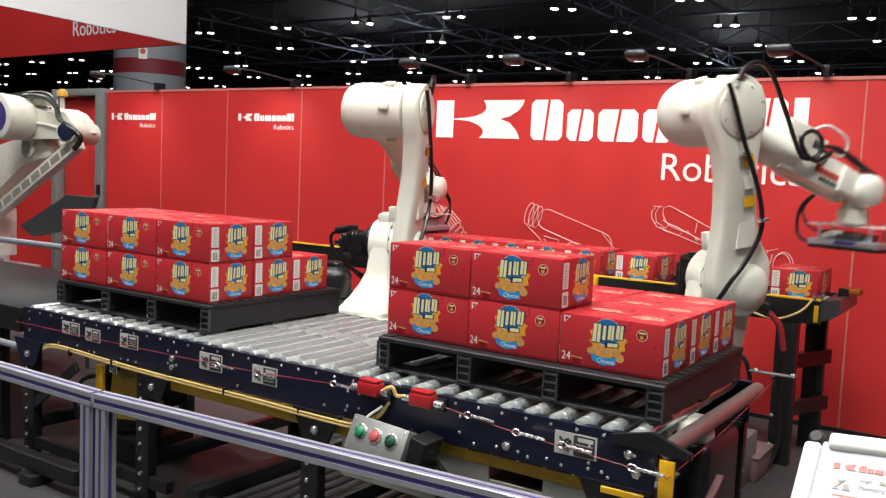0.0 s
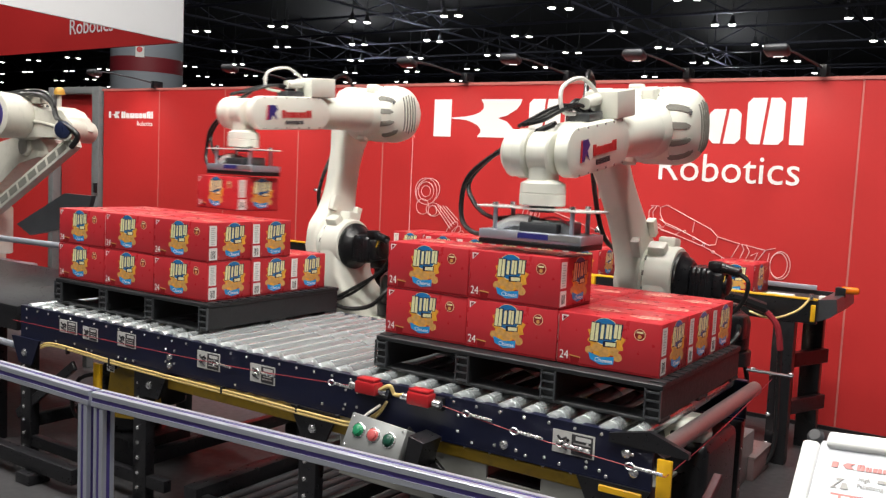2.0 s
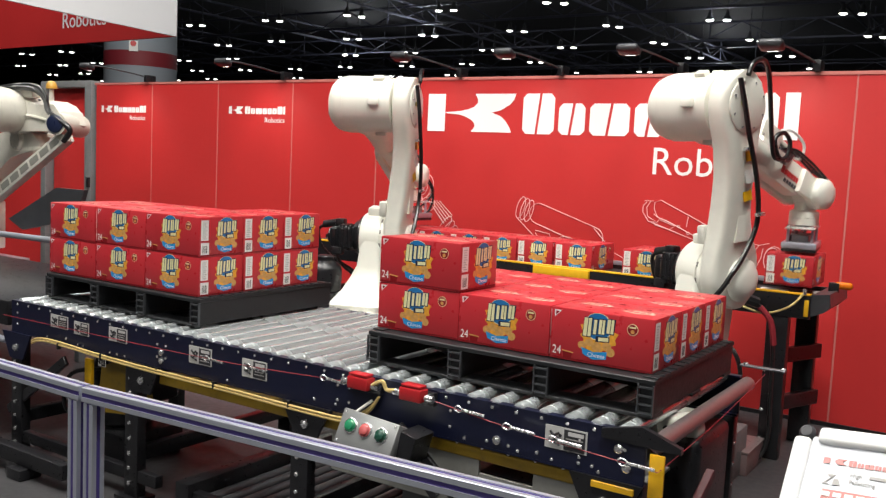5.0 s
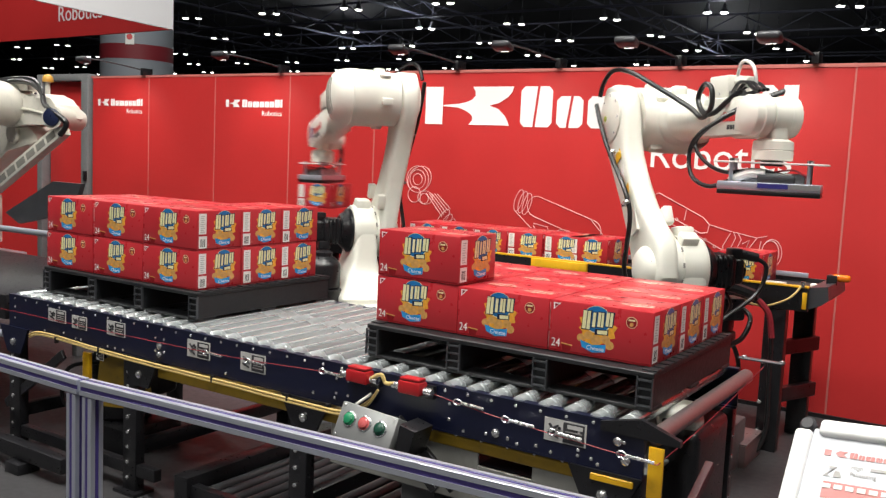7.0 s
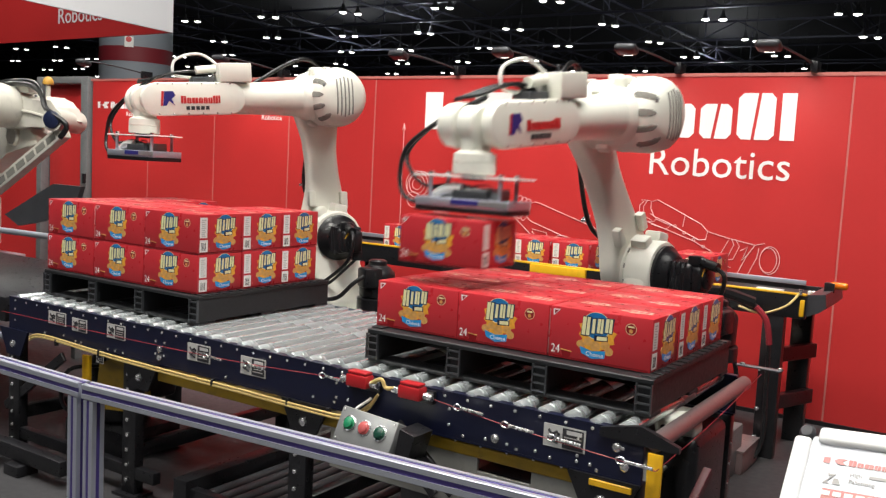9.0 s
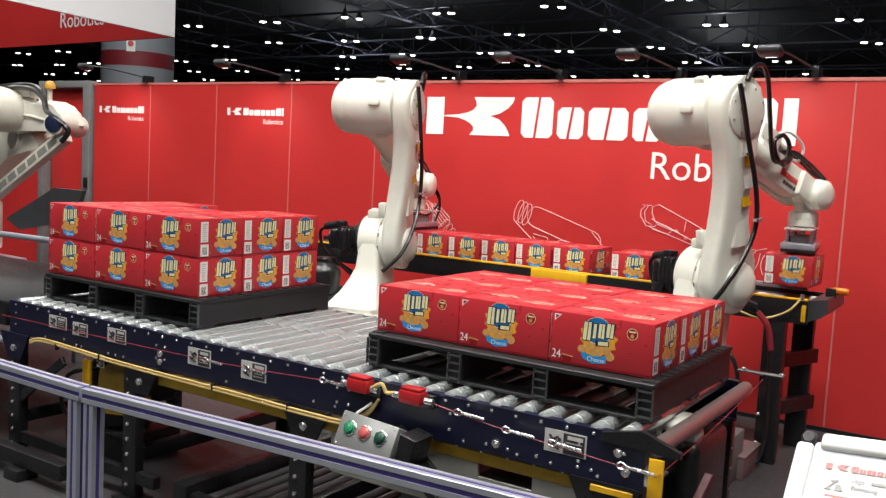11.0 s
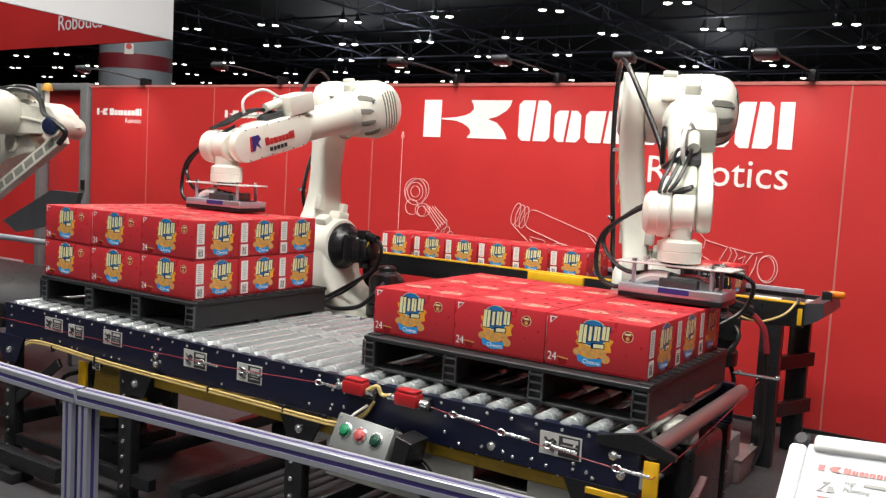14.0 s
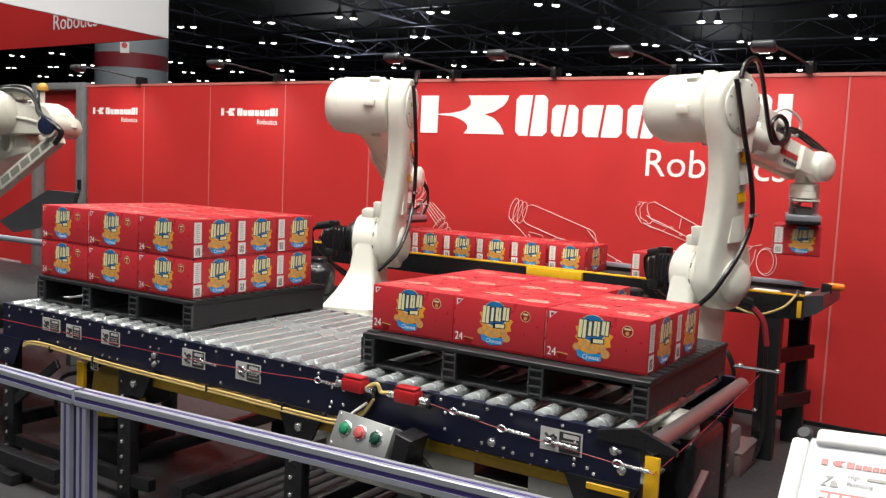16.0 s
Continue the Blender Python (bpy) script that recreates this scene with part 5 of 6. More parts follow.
            flat("badge_bar", [(width * 0.80 - 0.012, CH - 0.040), (width * 0.80 + 0.012, CH - 0.040), (width * 0.80 + 0.011, CH - 0.034), (width * 0.80 - 0.011, CH - 0.034)], CREAM, 0.0010)
            flat("cup", [(0.052, 0.034), (0.092, 0.030), (0.086, 0.006), (0.058, 0.006)], DARK_RED, 0.0005)
            flat("cup_rim", [(0.050, 0.037), (0.094, 0.033), (0.094, 0.029), (0.050, 0.033)], BISCUIT, 0.0008)
            me = writing("24", 0.030, 0.0002)
            for v in me.vertices:
                v.co.x *= 0.85
            me.materials.append(WALL_WHITE)
            part("number", me, WALL_WHITE, parent, "", m @ Matrix.Translation((0.010, 0.020, 0.0004)))
        else:
            flat("fact_panel", [(0.010, 0.078), (0.056, 0.078), (0.056, 0.176), (0.010, 0.176)], PAPER, 0.0005, "white label with fine print")
            bm = B()
            for i in range(9):
                prism(bm, [(0.020, 0.086 + 0.0095 * i), (0.046 - 0.006 * (i % 2), 0.086 + 0.0095 * i), (0.046 - 0.006 * (i % 2), 0.089 + 0.0095 * i), (0.020, 0.089 + 0.0095 * i)], 0, 0.0008, m)
            part("fine_print", bm, GREY_INK, parent)
            flat("barcode_panel", [(0.010, 0.010), (0.060, 0.010), (0.060, 0.068), (0.010, 0.068)], PAPER, 0.0005, "white barcode label")
            bm = B()
            for i, w in enumerate((2, 1, 3, 1, 2, 1, 2, 3, 1)):
                prism(bm, [(0.020 + 0.0034 * i, 0.018), (0.020 + 0.0034 * i + 0.0008 * w, 0.018), (0.020 + 0.0034 * i + 0.0008 * w, 0.054), (0.020 + 0.0034 * i, 0.054)], 0, 0.0008, m)
            part("barcode", bm, INK, parent)
            flat("edge_print", [(0.062, 0.020), (0.074, 0.020), (0.074, 0.030), (0.062, 0.030)], FLAP, 0.0005)

    for face, turn, d, width, k, corner in (("front_print", 0, CW / 2, CL, 1.24, True), ("end_print", 90, CL / 2, CW, 1.26, False), ("back_print", 180, CW / 2, CL, 1.24, True), ("end_print", 270, CL / 2, CW, 1.26, False)):
        m = Matrix.Rotation(radians(turn), 4, "Z") @ Matrix.Translation((-width / 2, -d, 0)) @ UPRIGHT
        base = part(face, prism(B(), [(0.004, 0.004), (width - 0.004, 0.004), (width - 0.004, 0.010), (0.004, 0.010)], 0, 0.0003, m), DARK_RED, c, "printed side of the carton")
        art(m, width, k, base, corner)
    # pale print on the lid
    for sx in (-0.09, 0.10):
        pts = []
        for i in range(20):
            a = 2 * math.pi * i / 20
            rr = 1 + 0.18 * math.sin(5 * a + sx * 40)
            pts.append((sx + 0.058 * rr * math.cos(a), 0.03 * (1 if sx < 0 else -1) + 0.030 * rr * math.sin(a)))
        lidp = part("lid_print", prism(B(), pts, CH, CH + 0.0006), LID_INK, c, "pale print on the lid")
        bm = B()
        for i in range(4):
            x = sx - 0.042 + 0.022 * i
            y = 0.03 * (1 if sx < 0 else -1)
            prism(bm, [(x, y - 0.014), (x + 0.014, y - 0.014), (x + 0.016, y + 0.014), (x + 0.004, y + 0.014)], CH, CH + 0.0010)
        part("lid_mark", bm, RED, lidp)
    return c


GR_X, GR_Y = (-0.235, -0.632, -1.029), (0.21, 0.495, 0.78)
GL_X, GL_Y = (-2.466, -2.863, -3.260), (0.17, 0.455, 0.74)
rng = random.Random(11)
DECK = 1.0152


def stand(x, y, z, yaw=0.0):
    return pose(x, y, z, 0, 0, yaw)


first_carton = carton(stand(GR_X[0], GR_Y[0], DECK))


def another(m):
    return copy_thing(first_carton, m)


def jig(x, y, z):
    return stand(x + rng.uniform(-0.003, 0.003), y + rng.uniform(-0.003, 0.003), z, rng.uniform(-0.5, 0.5))


MOVERS = {}
for i, x in enumerate(GR_X):
    for j, y in enumerate(GR_Y):
        if (i, j) == (0, 0):
            continue
        c = another(jig(x, y, DECK))
        if (i, j) == (0, 2):
            MOVERS["R3"] = c
for x, key in ((GR_X[1], "R1"), (GR_X[2], "R2")):
    MOVERS[key] = another(jig(x, GR_Y[0], DECK + CH + 0.0012))
for i, x in enumerate(GL_X):
    for j, y in enumerate(GL_Y):
        another(jig(x, y, DECK))
        if j < 2:
            another(jig(x, y, DECK + CH + 0.0012))
BELT_TOP = CZ + 0.0006
SLOTS = (-3.11, -2.80, -2.51, -2.22, -1.93, -1.63)
for i in range(6):
    MOVERS["Q%d" % i] = another(stand(SLOTS[i], 3.0, BELT_TOP, -90))
for key in ("N0", "N1"):
    MOVERS[key] = another(stand(-0.22, 3.0, BELT_TOP, -90))

# ---- guard rail in the foreground ----
gr = thing("guard_rail", "aluminium profile guard rail with dark purple slots", "guard rail")


def profile(a, b, w, parent, name):
    a, b = Vector(a), Vector(b)
    d = (b - a).normalized()
    turn = d.to_track_quat("X", "Z").to_matrix()
    mid, ln = (a + b) / 2, (b - a).length
    h, g, q = w / 2, w * 0.15, w * 0.10
    quarter = [(h, g), (h - q, g), (h - q, g + q * 0.6), (h - q * 2.2, g + q * 0.2)]
    outline = []
    for k in range(4):
        c, sn = math.cos(k * math.pi / 2), math.sin(k * math.pi / 2)
        rot = lambda p: (c * p[0] - sn * p[1], sn * p[0] + c * p[1])
        side = [(h, -g * 0 + g), (h, h - 0.002), (h - 0.002, h), (g, h), (g, h - q), (-g, h - q)]
        outline += [rot(p) for p in side]
    m = Matrix.Translation(a) @ (-d).to_track_quat("-Z", "Y").to_matrix().to_4x4()
    ob = part(name, prism(B(), outline, 0, ln, m), ALU, parent, "grooved aluminium profile")
    bm = B()
    for k in range(4):
        box(bm, mid + (m.to_3x3() @ Matrix.Rotation(k * math.pi / 2, 3, "Z")) @ Vector((h - q * 0.75, 0, 0)), (q * 0.4, 2 * g * 1.1, ln * 0.999), m.to_3x3() @ Matrix.Rotation(k * math.pi / 2, 3, "Z"))
    part("slot_strip", bm, PURPLE, ob, "dark purple slot strips")
    return ob


RP = [Vector((-4.2, -1.005, 0.874)), Vector((-1.622, -1.026, 0.874)), Vector((0.75, -0.872, 0.874))]
profile(RP[0], RP[1] - Vector((0.008, 0, 0)), 0.05, gr, "top_bar")
profile(RP[1] + Vector((0.008, 0, 0)), RP[2], 0.05, gr, "top_bar")
for x, y in ((-1.662, -1.026), (-1.580, -1.023), (0.7, -0.875)):
    profile((x, y, 0.0), (x, y, 0.846), 0.05, gr, "post")
profile((-4.2, -1.03, 0.10), (-1.70, -1.01, 0.10), 0.05, gr, "bottom_bar")
profile((-1.55, -1.0, 0.10), (0.67, -0.84, 0.10), 0.05, gr, "bottom_bar")

# ---- poster stand ----
ps = thing("poster_stand", "poster in a white snap frame on a slanted stand", "poster stand")
pm = Matrix.Translation((0.700, -1.195, 1.268)) @ Matrix.Rotation(radians(-14), 4, "Z") @ Matrix.Rotation(radians(-40), 4, "X") @ Matrix.Rotation(radians(-8), 4, "Y") @ UPRIGHT
fw, fh = 0.62, 0.86
for name, c, s in (("frame_top", (fw / 2, -0.013, 0), (fw - 0.05, 0.03, 0.02)), ("frame_bottom", (fw / 2, -fh, 0), (fw - 0.05, 0.03, 0.02)), ("frame_side", (0.0, -fh / 2, 0), (0.03, fh - 0.04, 0.02)), ("frame_side", (fw, -fh / 2, 0), (0.03, fh - 0.04, 0.02))):
    part(name, box(B(), c, s, None, 0.008, 3), SNAP, ps, "white rounded snap profile", pm)
for x in (0.004, fw):
    for y in (-0.010, -fh):
        part("corner", lathe(B(), (x, y, -0.008), (0, 0, 1), ((0, 0.014), (0.012, 0.0145), (0.017, 0.010)), 14), INK, ps, "dark chromed corner", pm)
part("poster", box(B(), (fw / 2, -fh / 2, -0.002), (fw - 0.03, fh - 0.03, 0.004)), POSTER, ps, "white printed poster", pm)
pq = pm @ Matrix.Diagonal((0.66, 0.66, 1, 1)) @ Matrix.Translation((0.026, -0.024, 0))
for x, w in ((0.045, 0.016),):
    part("emblem_bar", box(B(), (x, -0.063, 0.001), (w, 0.016, 0.001)), POSTER_RED, ps, "", pq)
part("emblem_flag", prism(B(), [(0.064, -0.062), (0.074, -0.055), (0.094, -0.055), (0.084, -0.063), (0.094, -0.071), (0.074, -0.071)], 0.0005, 0.0015, pq), POSTER_RED, ps)
name_blocks(0, 0, 0.017, 0.14, ps, POSTER_RED, pq @ Matrix.Translation((0.10, -0.072, 0.0004)), 0.001)
part("badge", prism(B(), [(0.045, -0.128), (0.062, -0.128), (0.055, -0.122), (0.075, -0.100), (0.055, -0.100), (0.058, -0.106), (0.066, -0.106)], 0.0005, 0.0015, pq), GREY_INK, ps)
part("badge", prism(B(), [(0.070, -0.128), (0.090, -0.128), (0.083, -0.112), (0.072, -0.112)], 0.0005, 0.0015, pq), GREY_INK, ps)
for text, y in (("High", -0.100), ("Palletizing", -0.119)):
    me = writing(text, 0.011, 0.0003)
    me.materials.append(GREY_INK)
    part("word", me, GREY_INK, ps, "", pq @ Matrix.Translation((0.108, y, 0.0008)))
part("word_bar", box(B(), (0.19, -0.095, 0.001), (0.07, 0.008, 0.001)), GREY_INK, ps, "", pq)
part("red_band", box(B(), (fw / 2 + 0.01, -0.165, 0.001), (fw - 0.08, 0.045, 0.001)), POSTER_RED, ps, "red heading band", pq)
for i in range(8):
    part("heading_bar", box(B(), (0.06 + 0.028 * i, -0.155, 0.0022), (0.02, 0.012, 0.001)), PAPER, ps, "", pq)
for i in range(14):
    part("text_bar", box(B(), (0.25, -0.23 - 0.035 * i, 0.001), (0.36 - 0.05 * (i % 3), 0.01, 0.001)), GREY_INK, ps, "", pq)
hub = pm @ Vector((fw / 2, -fh / 2, -0.012))
foot = Vector((hub.x, hub.y + 0.12, 0))
part("pole", cyl(B(), foot + Vector((0, 0, 0.02)), hub, 0.02, seg=16), ALU, ps)
part("base_plate", box(B(), foot + Vector((0, 0, 0.01)), (0.4, 0.4, 0.02), bevel=0.006), GUNMETAL, ps)

# ---- older robot standing still beside the pallet, and what stands round it ----
o = thing("handling_robot", "aged white parallel-link robot arm standing still", "robot")
ry = 2.4


def link(a, b, w0, w1, d, parent, name, material=OLD_WHITE, y=ry, bevel=0.03):
    a, b = Vector((a[0], 0, a[1])), Vector((b[0], 0, b[1]))
    ax = (b - a).normalized()
    n = Vector((-ax.z, 0, ax.x))
    pts = [a + n * w0, a - n * w0, b - n * w1, b + n * w1]
    return part(name, prism(B(), [(p.x, p.z) for p in pts], -d, d, Matrix.Translation((0, y, 0)) @ UPRIGHT, bevel), material, parent)


def flat_link(name, outline, lo, hi, material=OLD_WHITE, label=""):
    return part(name, prism(B(), outline, lo, hi, Matrix.Translation((0, ry, 0)) @ UPRIGHT, 0.022), material, o, label)


flat_link("lower_arm", [(-7.10, 1.74), (-7.06, 1.67), (-7.20, 1.62), (-7.58, 1.58), (-7.96, 1.31), (-8.78, 0.80), (-9.0, 1.05), (-8.45, 1.50), (-7.98, 1.76), (-7.50, 1.86), (-7.25, 1.84)], -0.13, 0.14)
jp = part("pivot", lathe(B(), (-7.44, ry - 0.135, 1.735), (0, -1, 0), ((0, 0.10), (0.03, 0.10), (0.045, 0.085)), 24), OLD_WHITE, o)
bolts_on(jp, [(-7.44 + 0.075 * math.cos(a), ry - 0.175, 1.735 + 0.075 * math.sin(a)) for a in (math.pi * k / 5 for k in range(10))], 0.010)
flat_link("upper_arm", [(-7.50, 2.16), (-7.40, 2.17), (-7.05, 2.09), (-6.86, 2.05), (-6.84, 2.12), (-6.74, 2.06), (-6.62, 2.02), (-6.56, 1.90), (-6.66, 1.80), (-6.80, 1.83), (-7.05, 1.85), (-7.30, 1.80), (-7.48, 1.80)], -0.02, 0.22)
part("rib", tube(B(), [(-7.42, ry - 0.225, 1.98), (-7.1, ry - 0.225, 1.97), (-6.75, ry - 0.225, 1.92)], 0.016), OLD_WHITE, o)
drum_axis = Vector((-0.14, 0.99, 0.0))
part("elbow_drum", lathe(B(), (-7.33, ry - 0.56, 2.02), drum_axis, ((0, 0.19), (0.01, 0.215), (0.05, 0.225), (0.46, 0.20), (0.50, 0.205)), 36), OLD_WHITE, o)
rp = part("elbow_ring", lathe(B(), (-7.39, ry - 0.12, 2.0), drum_axis, ((0, 0.20), (0.005, 0.225), (0.075, 0.225), (0.08, 0.20)), 36), OLD_WHITE, o)
u_axis, w_axis = Vector((0.99, 0.14, 0)), Vector((0, 0, 1))
for k in range(20):
    a = 2 * math.pi * k / 20
    p = Vector((-7.395, ry - 0.085, 2.0)) + (u_axis * math.cos(a) + w_axis * math.sin(a)) * 0.224
    part("bolt", cyl(B(), p, p + (u_axis * math.cos(a) + w_axis * math.sin(a)) * 0.008, 0.014, seg=8), INK, rp, "dark ring bolt")
# no motor: a dark disc paints the shade in the drum's hollow
part("motor", lathe(B(), (-7.33, ry - 0.56, 2.02), -drum_axis, ((-0.03, 0.165), (0.004, 0.16), (0.01, 0.08)), 28), PURPLE, o, "dark blue-black disc painted as the shaded hollow of the drum")
part("joint", cyl(B(), (-6.58, ry - 0.30, 1.90), (-6.72, ry + 0.06, 1.89), 0.105, seg=28), OLD_WHITE, o)
part("joint_cap", lathe(B(), (-6.58, ry - 0.30, 1.90), (0.36, -0.93, 0.0), ((0, 0.082), (0.02, 0.08), (0.03, 0.05)), 24), INK_NAVY, o, "dark blue joint cap")
rod_a, rod_b = Vector((-6.53, 1.80)), Vector((-8.05, 0.99))
rod = link(rod_a, rod_b, 0.062, 0.062, 0.05, o, "link_rod", OLD_WHITE, ry - 0.2, 0.010)
ang = math.atan2(rod_a.y - rod_b.y, rod_a.x - rod_b.x)
# thin grey plates on the rod paint the shade inside its windows
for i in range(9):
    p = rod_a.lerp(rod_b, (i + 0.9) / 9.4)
    part("rod_window", box(B(), (p.x, ry - 0.251, p.y), (0.145, 0.006, 0.066), Matrix.Rotation(-ang, 3, "Y"), 0.002, 1), SLOT_SHADE, rod, "window of the rod, its shade painted grey")
part("end_block", box(B(), (-8.1, ry - 0.1, 0.85), (0.26, 0.3, 0.5), bevel=0.02), OLD_WHITE, o)
part("base", box(B(), (-8.95, ry, 0.45), (0.7, 0.7, 0.9), bevel=0.04), OLD_WHITE, o)
for r, dz, dy in ((0.026, 0.0, 0.0), (0.018, 0.035, 0.03)):
    part("cable", tube(B(), [(-7.75, ry - 0.75, 1.90), (-7.55, ry - 0.72, 1.97 + dz), (-7.38, ry - 0.60, 2.12 + dz), (-7.32, ry - 0.3 + dy, 2.225 + dz), (-7.03, ry - 0.25 + dy, 2.225 + dz), (-6.83, ry - 0.25, 2.14 + dz), (-6.74, ry - 0.27, 2.02), (-6.58, ry - 0.30, 1.96), (-6.45, ry - 0.24, 1.85), (-6.53, ry - 0.25, 1.74)], r), RUBBER, o, "black cable bundle")
part("bracket", box(B(), (-7.2, ry - 0.16, 2.20), (0.24, 0.12, 0.10), bevel=0.014), OLD_WHITE, o)
part("beacon_post", cyl(B(), (-6.95, ry - 0.1, 2.05), (-6.95, ry - 0.1, 2.245), 0.022, seg=10), OLD_WHITE, o)
part("beacon", lathe(B(), (-6.95, ry - 0.1, 2.24), (0, 0, 1), ((0, 0.05), (0.02, 0.052), (0.05, 0.045), (0.07, 0.025), (0.075, 0.01)), 14), mat("old_amber_lens", (0.55, 0.30, 0.05), 0.3, vary=0.15), o, "small amber lamp")
part("gripper", box(B(), (-8.05, ry - 0.1, 0.5), (0.7, 0.5, 0.03), bevel=0.006), ALU, o, "flat aluminium gripper plate")
part("gripper_post", box(B(), (-8.1, ry - 0.1, 0.62), (0.1, 0.1, 0.3), bevel=0.01), OLD_WHITE, o)
ch = thing("infeed_chute", "grey tilted sheet-metal chute with a tubular rail", "chute")
part("sheet", prism(B(), [(-6.30, 1.06), (-5.62, 1.36), (-5.25, 1.36), (-5.35, 1.12), (-6.1, 0.98)], -0.02, 0.02, Matrix.Translation((0, 1.5, 0)) @ UPRIGHT), GUNMETAL, ch, "dark grey tilted sheet")
part("rail", cyl(B(), (-7.4, 1.35, 0.93), (-4.6, 1.35, 0.96), 0.025, seg=12), ALU, ch)
part("rail", cyl(B(), (-7.4, 0.9, 0.62), (-4.1, 0.9, 0.60), 0.02, seg=12), ALU, ch)
for x in (-6.9, -5.2):
    part("leg", box(B(), (x, 1.42, 0.48), (0.06, 0.06, 0.96), bevel=0.005), GREY_STEEL, ch)
part("table", box(B(), (-5.9, 1.2, 0.55), (1.7, 0.7, 0.04), bevel=0.006), BLACK, ch)
ob2 = thing("infeed_conveyor", "dark low conveyor frame joining the roller bed", "conveyor")
part("frame", box(B(), (-4.75, 0.45, 0.77), (2.2, 1.1, 0.14), bevel=0.01), BLACK, ob2)
for x in (-5.6, -4.0):
    for y in (0.0, 0.9):
        part("leg", box(B(), (x, y, 0.35), (0.08, 0.06, 0.7), bevel=0.004), BLACK, ob2)
part("side_bar", cyl(B(), (-5.8, -0.12, 0.66), (-3.62, -0.12, 0.63), 0.018, seg=10), ALU, ob2)
part("base_rail", box(B(), (-4.0, -0.26, 0.10), (2.3, 0.07, 0.08), bevel=0.006), BLACK, ob2)
for x in (-5.0, -4.2, -3.2):
    part("base_foot", box(B(), (x, -0.28, 0.028), (0.12, 0.12, 0.056), bevel=0.004), BLACK, ob2)

# ---- motion ----
# joint angles in degrees: time, turn of the body, lean of the lower arm, rise of the forearm
R_A = [(0, 53.9, -9.1, -19.3), (0.2, 32.9, -12.9, -9.7), (0.5, -1.5, -22.5, -5.6), (0.7, -35.2, -25, -4.9), (1, -45.8, -29, -0.7), (1.2, -49.8, -29.6, -1.2), (1.5, -70.5, -9, -6.9), (1.8, -86.6, 24.6, -6), (2, -89.4, 30.4, -8.8), (2.3, -89.5, 30.6, -9.6), (2.5, -89.5, 30.7, -9.5), (3, -89.2, 30.5, -9.5), (3.2, -85, 28.2, -3.7), (3.5, -66.2, 11, -0.7), (3.9, -7.1, -18.3, -4.8), (4, 6.3, -20.8, -5.3), (4.2, 31.5, -20.8, -5.7)]
R_B = [(4.55, 69, -7, -14), (4.9, 68, -7.5, -20), (5.15, 67.9, -8.2, -25.8), (5.45, 67.9, -8.2, -25.6), (5.7, 60, -9.2, -22.6), (5.92, 43.2, -10.1, -17.8), (6.12, 13, -12.9, -7.3), (6.3, -12, -19.5, -5.6), (6.5, -32.2, -24.8, -3.8), (6.8, -44.4, -31.3, -0.2), (7, -46.5, -29.4, -0.8), (7.2, -62.9, -14, -6.7), (7.5, -91.8, 10.8, -8.4), (7.8, -101.6, 27.5, -7.3), (8, -101.5, 31.5, -8.5), (8.5, -101.6, 31.5, -8.9), (8.85, -101.6, 31, -8.9), (9, -100, 26.4, -6.3), (9.2, -95.4, 16, -2.7)]
R_C = [(9.55, -66, 8, -1), (9.95, -7.3, -18.9, -4.9), (10.25, 31, -20.9, -5.7), (10.6, 68.5, -7, -14), (10.95, 68, -7.5, -20), (11.2, 67.9, -8.2, -25.8), (11.5, 67.9, -8.2, -25.4), (11.65, 66.5, -8.4, -24.6), (11.8, 58.5, -9.3, -21.8), (12, 43.2, -10.1, -17.8), (12.2, 11.9, -12.9, -7.1), (12.5, -23.9, -22.3, -5.1), (12.8, -42.7, -31, -0.1), (13, -45.9, -29.4, -0.5), (13.2, -51.9, -26, -4.6), (13.5, -69.5, 2.7, -19.3)]
R_D = [(13.75, -70.9, 3, -25.7), (14, -70.9, 4, -25.7), (14.5, -71, 4.1, -25.7), (14.6, -70.6, 4, -25.9), (14.7, -67.3, 1.7, -22.1), (15, -51.2, -9.4, -11.3), (15.2, -27.9, -17.9, -4.2), (15.5, 12.8, -20.6, -4.5), (15.7, 44.2, -16.5, -6.3), (16, 68.4, -6.7, -13.8)]
L_A = [(0, 106.7, -6.6, -26.7), (0.5, 106.7, -6.8, -26.6), (0.7, 107.4, -11.8, -20.8), (1, 134.2, -1.6, -15.2), (1.2, 160.3, -14, -11.1), (1.5, 206.3, -25.3, -4.7), (1.8, 236.5, -20.9, -3.6), (2, 265.4, -16.1, -3.8), (2.3, 283.5, -14.4, -3.2), (2.5, 284.2, -14.4, -3.8), (2.65, 284.9, -12.3, -8.9), (2.75, 285.3, -10.8, -12.6), (2.88, 285.8, -9.2, -15.3), (3, 286.5, -7.5, -14.4), (3.2, 287.3, -7.4, -7.9), (3.5, 281.1, -14.9, -4), (4, 235.8, -18.1, -5.6), (4.2, 209.1, -23.5, -4.3)]
L_B = [(4.4, 187.2, -28.6, -6.3), (4.65, 136.6, -4.4, -16.8), (4.85, 116.1, -12.4, -20.5), (5.2, 106.7, -6.9, -26.6), (6.5, 106.7, -6.9, -26.6), (6.8, 124.5, -12, -16), (7, 144.5, -11.6, -12.4), (7.2, 168.6, -12.5, -9.8), (7.5, 219.7, -8.3, -5.2), (7.8, 242.9, 4.6, -4.4), (8, 243.4, 5.5, -4.7), (8.4, 245.3, 7.8, -15.8), (8.5, 246.4, 7.7, -16.1), (8.8, 245.3, 5.1, -5.4), (9, 243.3, 5.2, -5.1), (9.2, 243.3, 5.1, -5.1)]
